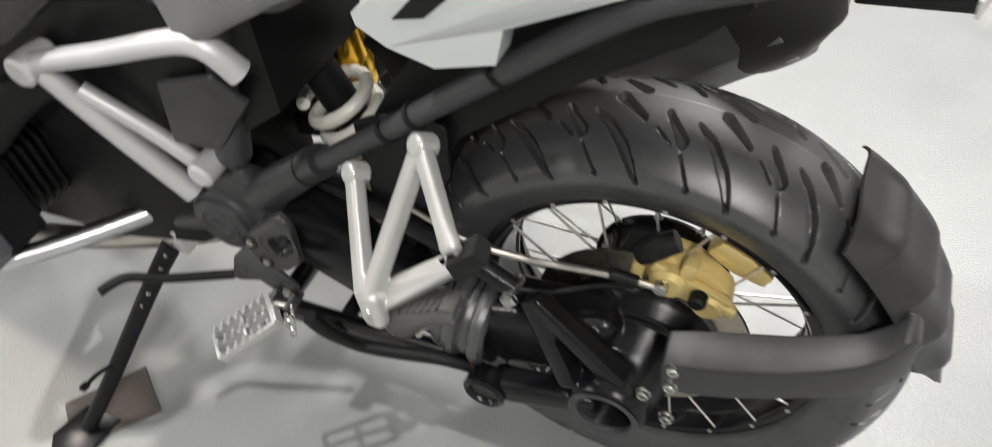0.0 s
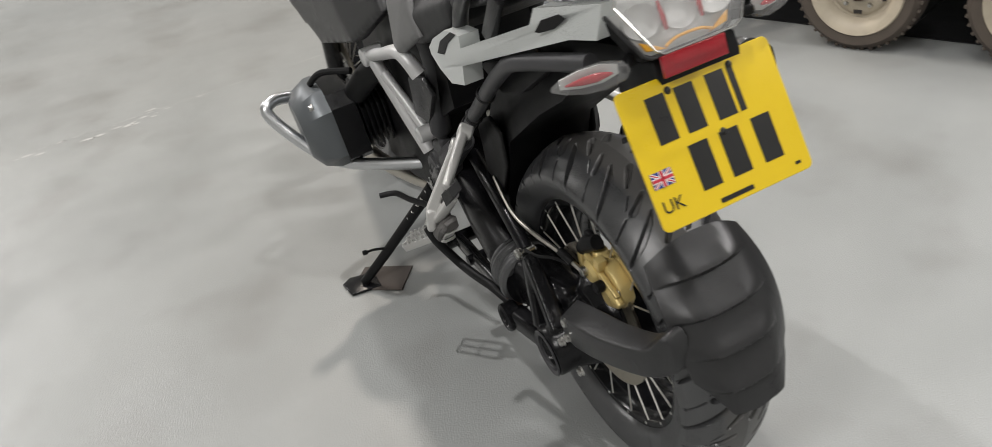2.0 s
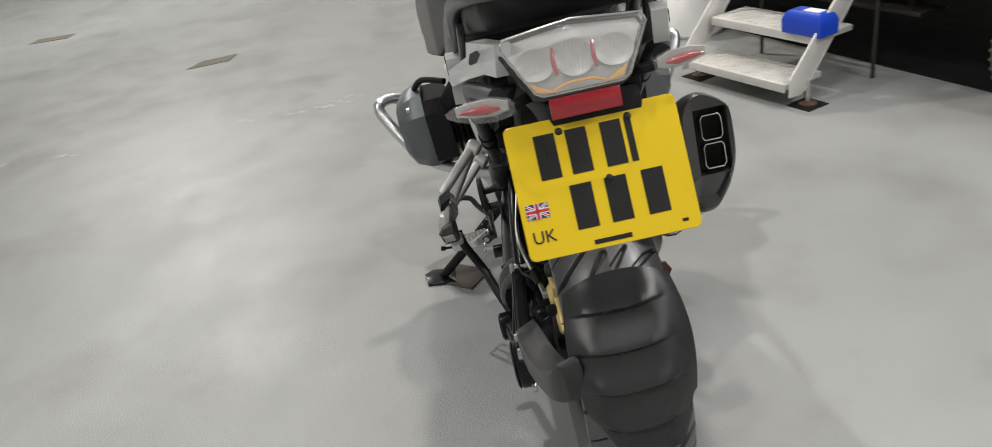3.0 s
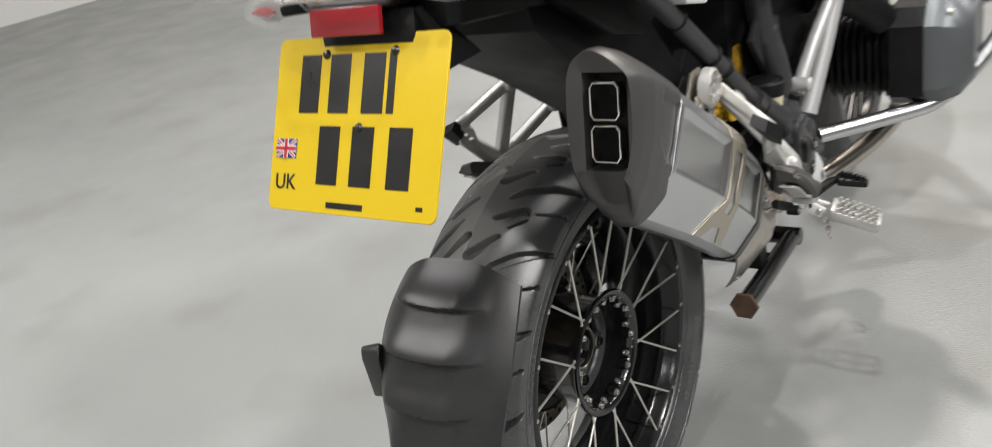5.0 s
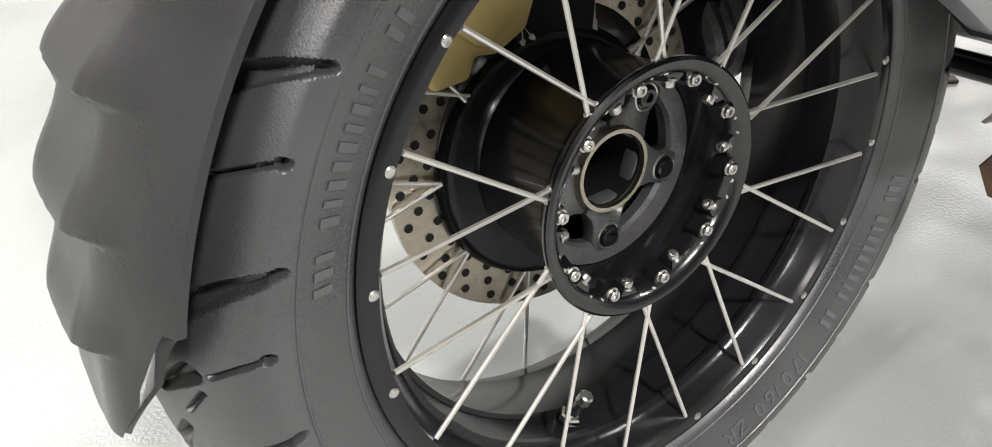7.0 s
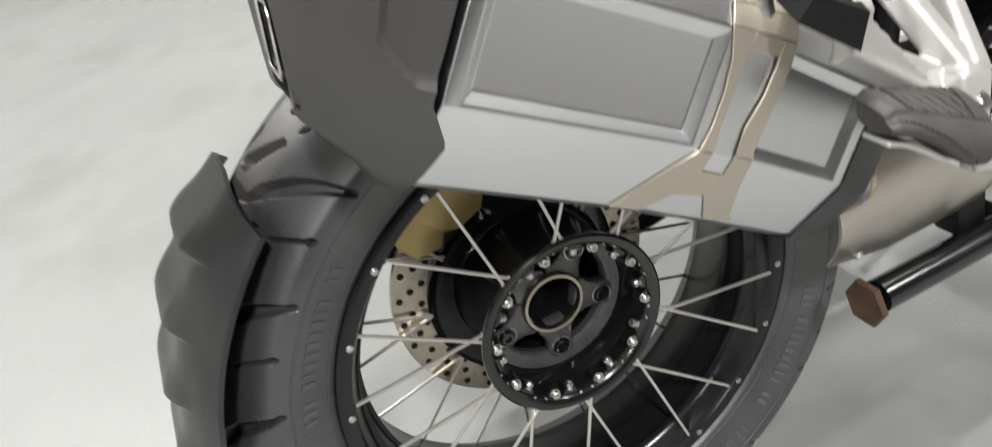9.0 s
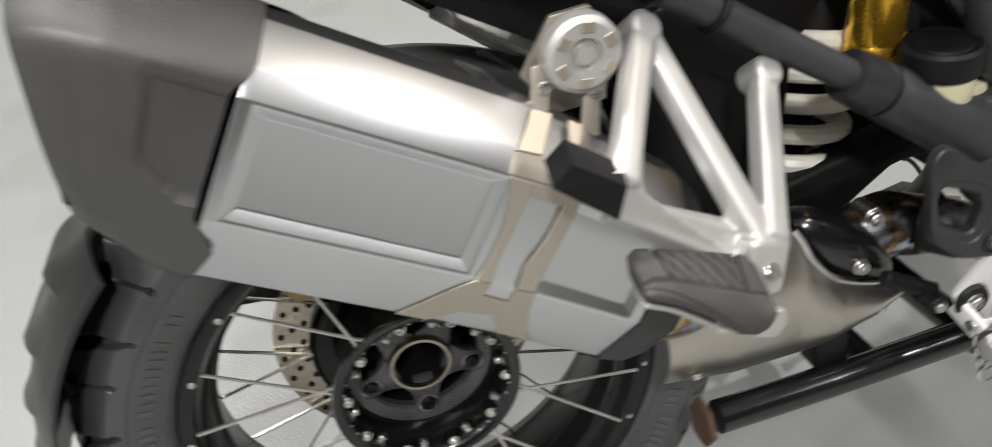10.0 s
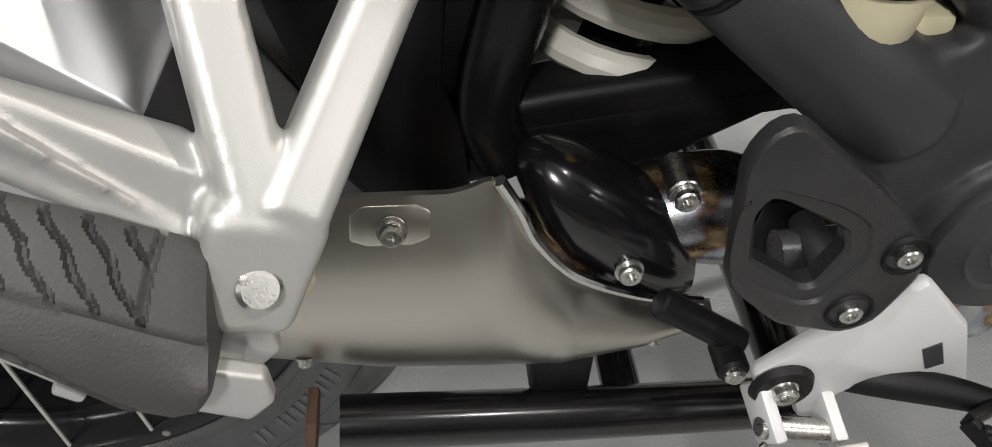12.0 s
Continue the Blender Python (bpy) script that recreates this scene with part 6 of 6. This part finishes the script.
def engine_block():
    """Dark mass of gearbox and crankcase that fills the middle."""
    part("gearbox", bevelled(rings([[(x, y, z) for y, z in ((-w, z0), (w, z0), (w, z1), (w * 0.7, z2), (-w * 0.7, z2), (-w, z1))] for x, w, z0, z1, z2 in ((0.56, 0.09, 0.36, 0.47, 0.54), (0.64, 0.11, 0.32, 0.5, 0.6), (0.78, 0.13, 0.31, 0.52, 0.62), (0.95, 0.13, 0.31, 0.50, 0.6), (1.05, 0.10, 0.33, 0.48, 0.55))]), 0.012, 3), MATT, bike, "black gearbox and crankcase")
    part("airbox", bevelled(rings([[(x, y, z) for y, z in ((-w, z0), (w, z0), (w, z1), (-w, z1))] for x, w, z0, z1 in ((0.42, 0.10, 0.60, 0.78), (0.52, 0.125, 0.54, 0.80), (0.70, 0.13, 0.55, 0.82), (0.95, 0.12, 0.58, 0.85))]), 0.015, 3), MATT, bike, "black airbox")
    part("inner_fender", join(
        bevelled(rings([[(x, y, z) for y, z in ((-0.085, z0), (0.085, z0), (0.075, z1), (-0.075, z1))] for x, z0, z1 in ((0.31, 0.36, 0.60), (0.27, 0.44, 0.66), (0.2, 0.60, 0.74), (0.05, 0.705, 0.79), (-0.04, 0.758, 0.83), (-0.09, 0.80, 0.845))]), 0.012, 2)), MATT, bike, "black inner rear mudguard")


engine_block()


def cylinder(side):
    def P(x, y, z):
        return (x + 0.045, y * side, z + 0.022)

    def Q(x, y, z):
        return (x, y * side, z)

    base = Vector(P(0.87, 0.13, 0.44))
    barrel = part("cylinder_barrel", rod(P(0.87, 0.10, 0.45), P(0.87, 0.28, 0.45), 0.062, 24), MATT, bike, "black finned cylinder")
    for k in range(9):
        y = 0.145 + 0.014 * k
        part("cooling_fin", slab([P(0.785, y, 0.49), P(0.81, y, 0.525), P(0.93, y, 0.525), P(0.955, y, 0.50), P(0.955, y, 0.40), P(0.93, y, 0.375), P(0.81, y, 0.375), P(0.785, y, 0.40)], (0, 0.005 * side, 0), 0.001, 1), MATT, barrel)
    part("cylinder_head", bevelled(rings([[P(x, y, z) for x, z in ((0.775, 0.385), (0.80, 0.365), (0.94, 0.365), (0.965, 0.39), (0.965, 0.52), (0.94, 0.55), (0.80, 0.55), (0.775, 0.52))] for y in (0.255, 0.315)]), 0.006), SATIN, bike, "black cylinder head")
    secs = []
    for y, k, dz in ((0.315, 1.0, 0), (0.335, 1.0, 0), (0.372, 0.86, 0.0), (0.392, 0.62, 0.004)):
        secs.append([P(0.87 + (x - 0.87) * k, y, 0.46 + (z - 0.46) * k + dz) for x, z in ((0.770, 0.40), (0.80, 0.365), (0.94, 0.365), (0.97, 0.395), (0.97, 0.53), (0.93, 0.565), (0.81, 0.565), (0.770, 0.52))])
    cov = part("valve_cover", bevelled(rings(secs), 0.008, 3), COVER, bike, "slate grey metallic valve cover")
    for x, z in ((0.795, 0.40), (0.945, 0.40), (0.80, 0.535), (0.94, 0.535)):
        part("cover_bolt", bolt(P(x, 0.352, z), (0, side, 0), 0.0085, 0.008), BOLT, cov)
    part("ignition_lead", tube([P(0.86, 0.33, 0.57), P(0.82, 0.30, 0.60), P(0.76, 0.24, 0.60)], 0.008, 10), MATT, bike)
    part("intake", tube([P(0.80, 0.24, 0.53), P(0.74, 0.2, 0.585), P(0.68, 0.14, 0.61)], 0.03, 18), MATT, bike)
    part("header_pipe", tube([P(0.93, 0.25, 0.38), P(0.96, 0.24, 0.30), P(0.90, 0.19, 0.24), P(0.75, 0.10, 0.20), P(0.62, 0.03, 0.21)], 0.021, 18), STEEL_WARM, bike, "steel exhaust header pipe")
    part("crash_bar", tube([Q(0.72, 0.15, 0.365), Q(0.80, 0.25, 0.372), Q(0.86 + 0.008 * side, 0.325, 0.384), Q(0.905, 0.375, 0.42), Q(0.945, 0.42, 0.48), Q(0.972, 0.446, 0.53), Q(0.985, 0.440, 0.552), Q(1.01, 0.40, 0.548), Q(1.05, 0.30, 0.50), Q(1.10, 0.18, 0.45)], 0.0155, 18), STEEL, bike, "brushed steel engine crash bar")


settled(cylinder, 1)
cylinder(-1)


# -- stands --
def stands():
    st = part("side_stand", tube([(0.72, 0.165, 0.30), (0.755, 0.22, 0.235), (0.80, 0.33, 0.125), (0.83, 0.40, 0.058)], [0.016, 0.014, 0.013, 0.012], 16), MATT, bike, "black side stand leg")
    part("stand_foot", slab([(0.795, 0.365, 0.043), (0.80, 0.445, 0.052), (0.86, 0.455, 0.053), (0.882, 0.43, 0.050), (0.87, 0.365, 0.043)], (0, 0, 0.007), 0.002), SATIN, st, "flat black stand foot")
    part("stand_tang", join(tube([(0.792, 0.31, 0.145), (0.80, 0.345, 0.155), (0.80, 0.368, 0.158)], 0.0035, 8), rod((0.80, 0.365, 0.158), (0.80, 0.378, 0.160), 0.0065, 12)), MATT, st)
    part("stand_spring", tube([(0.70 + 0.0022 * k, 0.150 + 0.0035 * k + 0.007 * math.cos(k * 1.5), 0.33 - 0.0042 * k + 0.007 * math.sin(k * 1.5)) for k in range(0, 30)], 0.002, 6, 2), CHROME, st)
    part("stand_hinge", block((0.715, 0.155, 0.315), (0.05, 0.03, 0.06), (0, 0, 0), 0.006), SILVER, bike)
    part("stand_lever", tube([(0.355, 0.272, 0.425), (0.344, 0.266, 0.395), (0.336, 0.248, 0.352), (0.322, 0.236, 0.328), (0.28, 0.225, 0.320), (0.228, 0.211, 0.314), (0.19, 0.195, 0.29)], 0.0095, 14), MATT, bike, "black centre stand lever")
    part("gear_lever", tube([(0.56, 0.20, 0.335), (0.66, 0.235, 0.325), (0.72, 0.255, 0.325), (0.74, 0.29, 0.325)], 0.007, 12), MATT, bike, "black gear lever")


def centre_stand():
    cs = part("centre_stand", join(
        tube([(0.505, -0.155, 0.255), (0.36, -0.162, 0.268), (0.235, -0.166, 0.279)], 0.0155, 20),
        tube([(0.505, 0.135, 0.255), (0.36, 0.140, 0.262), (0.20, 0.146, 0.275)], 0.0155, 20),
        tube([(0.40, -0.16, 0.265), (0.40, 0.16, 0.262)], 0.012, 16),
        rod((0.51, -0.17, 0.255), (0.51, 0.17, 0.255), 0.016, 20)), GLOSS, bike, "black folded centre stand")
    for y in (-0.168, 0.148):
        part("stand_pad", lathe([(0, 0.004), (0.020, 0.004), (0.0225, 0.005), (0.0225, 0.009), (0.021, 0.0105), (0, 0.0095)], axis_at((0.228 if y < 0 else 0.196, y, 0.281), (-1, 0, 0.12)), 6), RUST, cs, "rusty hexagonal stand foot")
    part("stand_mount", block((0.36, -0.14, 0.30), (0.035, 0.03, 0.05), (0, 0, 0), 0.005), MATT, cs)


side_stand = settled(stands)
centre_stand()


# -- body: seat, tail side panels, rack, tank --
def bodywork():
    def sect(x, w, z0, z1, r=0.35):
        zm = z0 + (z1 - z0) * 0.55
        return [(x, -w, z0), (x, w, z0), (x, w * 1.02, zm), (x, w * 0.8, z1 - 0.01), (x, w * 0.35, z1), (x, -w * 0.35, z1), (x, -w * 0.8, z1 - 0.01), (x, -w * 1.02, zm)]

    cast(part("rider_seat", bevelled(rings([sect(*v) for v in ((0.22, 0.14, 0.83, 0.905), (0.32, 0.165, 0.78, 0.885), (0.45, 0.165, 0.755, 0.865), (0.58, 0.125, 0.76, 0.87), (0.68, 0.09, 0.80, 0.90))]), 0.02, 3), SEAT, bike, "black and grey rider seat"), 0.006, 14)
    for s in (1, -1):
        cast(part("seat_side", bevelled(rings([[(x, s * y, z) for x, y, z in ring] for ring in (
            [(0.30, 0.155, 0.80), (0.42, 0.165, 0.735), (0.46, 0.16, 0.74), (0.50, 0.145, 0.84), (0.34, 0.15, 0.885)],
            [(0.30, 0.172, 0.80), (0.42, 0.185, 0.745), (0.45, 0.18, 0.75), (0.49, 0.16, 0.835), (0.34, 0.168, 0.875)])]), 0.008, 3), SEAT_GREY, bike, "grey seat side panel"), 0.005, 22)
    cast(part("pillion_seat", bevelled(rings([sect(*v) for v in ((-0.13, 0.115, 0.945, 1.02), (-0.02, 0.135, 0.92, 1.01), (0.12, 0.14, 0.88, 0.985), (0.22, 0.13, 0.85, 0.94))]), 0.02, 3), SEAT, bike, "black pillion seat"), 0.006, 14)
    for s in (1, -1):
        pts_out = [(0.200, 0.828), (0.230, 0.806), (0.228, 0.794), (0.201, 0.776), (0.157, 0.762), (0.098, 0.776), (0.088, 0.811), (-0.10, 0.876), (-0.179, 0.902), (-0.225, 0.908), (-0.240, 0.955), (-0.125, 0.936), (-0.112, 0.912), (0.079, 0.842), (0.076, 0.862), (0.133, 0.858)]
        bm = bevelled(rings([[(x, s * y, z) for x, z in pts_out] for y in (0.145, 0.178)]), 0.008, 3)
        for v in bm.verts:
            if v.co.x < 0:
                v.co.y *= 1 + 1.55 * v.co.x
        panel = part("tail_panel", bm, WHITE, bike, "light grey painted tail side panel")
        for slot, y in (([(0.190, 0.806), (0.162, 0.834), (0.105, 0.862), (0.083, 0.863), (0.128, 0.838), (0.158, 0.812)], 0.1785), ([(-0.121, 0.904), (-0.136, 0.922), (-0.169, 0.934), (-0.180, 0.930), (-0.159, 0.914), (-0.130, 0.904)], 0.150)):
            part("panel_slot", slab([(x, s * (y if x > 0 else 0.1785 * (1 + 1.55 * x)), z) for x, z in slot], (0, 0.0012 * s, 0), 0.0004, 1), MATT, panel)
        part("tail_trim", slab([(0.16, s * 0.125, 0.775), (0.10, s * 0.12, 0.74), (0.03, s * 0.115, 0.76), (-0.10, s * 0.10, 0.85), (0.09, s * 0.115, 0.80)], (0, -0.02 * s, 0), 0.004), MATT, bike)
        part("grab_rail", tube([(0.14, 0.15 * s, 0.845), (0.10, 0.152 * s, 0.90), (0.02, 0.15 * s, 0.955), (-0.16, 0.125 * s, 1.005), (-0.24, 0.07 * s, 1.02), (-0.25, 0.0, 1.022)], 0.0125, 16), PLASTIC, bike, "black luggage rack rail")
        part("rack_strut", bar((-0.02, 0.145 * s, 0.93), (0.03, 0.15 * s, 0.86), 0.026, 0.012, (0, s, 0), bevel=0.003), PLASTIC, bike)
        cast(part("tank_panel", bevelled(rings([[(x, s * y, z) for x, y, z in ring] for ring in (
            [(0.58, 0.15, 0.78), (0.70, 0.20, 0.70), (0.90, 0.23, 0.66), (1.10, 0.24, 0.72), (1.15, 0.22, 0.86), (0.95, 0.20, 0.95), (0.70, 0.14, 0.93)],
            [(0.58, 0.12, 0.78), (0.70, 0.16, 0.70), (0.90, 0.18, 0.66), (1.10, 0.19, 0.72), (1.15, 0.17, 0.86), (0.95, 0.15, 0.95), (0.70, 0.10, 0.93)])]), 0.012, 3), PLASTIC, bike, "matt black tank side panel"), 0.006, 16)
        part("side_cover", slab([(0.43, s * 0.125, 0.635), (0.47, s * 0.125, 0.665), (0.55, s * 0.13, 0.645), (0.565, s * 0.13, 0.555), (0.50, s * 0.125, 0.55)], (0, 0.012 * s, 0), 0.004), PLASTIC, bike, "grey-black plastic side cover")
        cast(part("rear_guard", slab([(0.33, s * 0.085, 0.60), (0.25, s * 0.09, 0.64), (0.205, s * 0.09, 0.62), (0.21, s * 0.09, 0.55), (0.27, s * 0.09, 0.45), (0.33, s * 0.085, 0.44)], (0, 0.008 * s, 0), 0.002), MATT, bike), 0.003, 8)
    part("rack_plate", block((-0.17, 0, 1.015), (0.16, 0.2, 0.012), (0, 8, 0), 0.004), PLASTIC, bike)
    part("tank", bevelled(rings([[(x, y, z) for y, z in ((-w, z0), (w, z0), (w * 0.9, z1), (w * 0.5, z2), (-w * 0.5, z2), (-w * 0.9, z1))] for x, w, z0, z1, z2 in ((0.66, 0.10, 0.80, 0.92, 0.95), (0.80, 0.15, 0.78, 1.0, 1.05), (1.0, 0.17, 0.78, 1.05, 1.12), (1.2, 0.13, 0.82, 1.05, 1.12))]), 0.02, 3), SATIN, bike, "black fuel tank")


bodywork()


def front_wheel():
    R, x = 0.335, 1.525
    m = axis_at((x, 0, R), (0, 1, 0))
    w = part("front_wheel", lathe([(0.25, 0.045), (0.262, 0.05), (0.262, -0.05), (0.25, -0.045), (0.236, 0)], m, 80, True), SATIN, bike, "black spoked front rim")
    part("tyre", lathe([(0.255, 0.05), (0.27, 0.058), (0.295, 0.06), (0.318, 0.045), (0.331, 0.022), (R, 0), (0.331, -0.022), (0.318, -0.045), (0.295, -0.06), (0.27, -0.058), (0.255, -0.05)], m, 96), RUBBER, w)
    part("hub", rod((x, -0.06, R), (x, 0.06, R), 0.05, 32), SATIN, w)
    for k in range(20):
        for s in (1, -1):
            a = radians(18 * k + 4 * s)
            b = a + radians(20 * s)
            part("spoke", rod((x + 0.05 * math.cos(a), 0.045 * s, R + 0.05 * math.sin(a)), (x + 0.245 * math.cos(b), 0.03 * s, R + 0.245 * math.sin(b)), 0.0018, 6, 0), SPOKE, w)
    for s in (1, -1):
        part("brake_disc", lathe([(0.10, 0.066), (0.152, 0.066), (0.152, 0.071), (0.10, 0.071)], axis_at((x, 0, R), (0, s, 0)), 64, True), DISC, w)
        part("fork_leg", join(rod((x + 0.02, 0.095 * s, R), (x - 0.12, 0.095 * s, R + 0.35), 0.027, 20), rod((x - 0.12, 0.095 * s, R + 0.35), (x - 0.24, 0.095 * s, R + 0.62), 0.021, 20)), SATIN, bike, "black fork leg")
    part("front_mudguard", rings([[(x + (R + 0.03) * math.cos(a) * k, y, R + (R + 0.03) * math.sin(a) * k) for y, k in ((-0.075, 0.97), (-0.06, 1.0), (0, 1.02), (0.06, 1.0), (0.075, 0.97), (0.06, 0.985), (0, 1.005), (-0.06, 0.985))] for a in (radians(40 + 5 * i) for i in range(24))]), MATT, bike, "black front mudguard")


front_wheel()
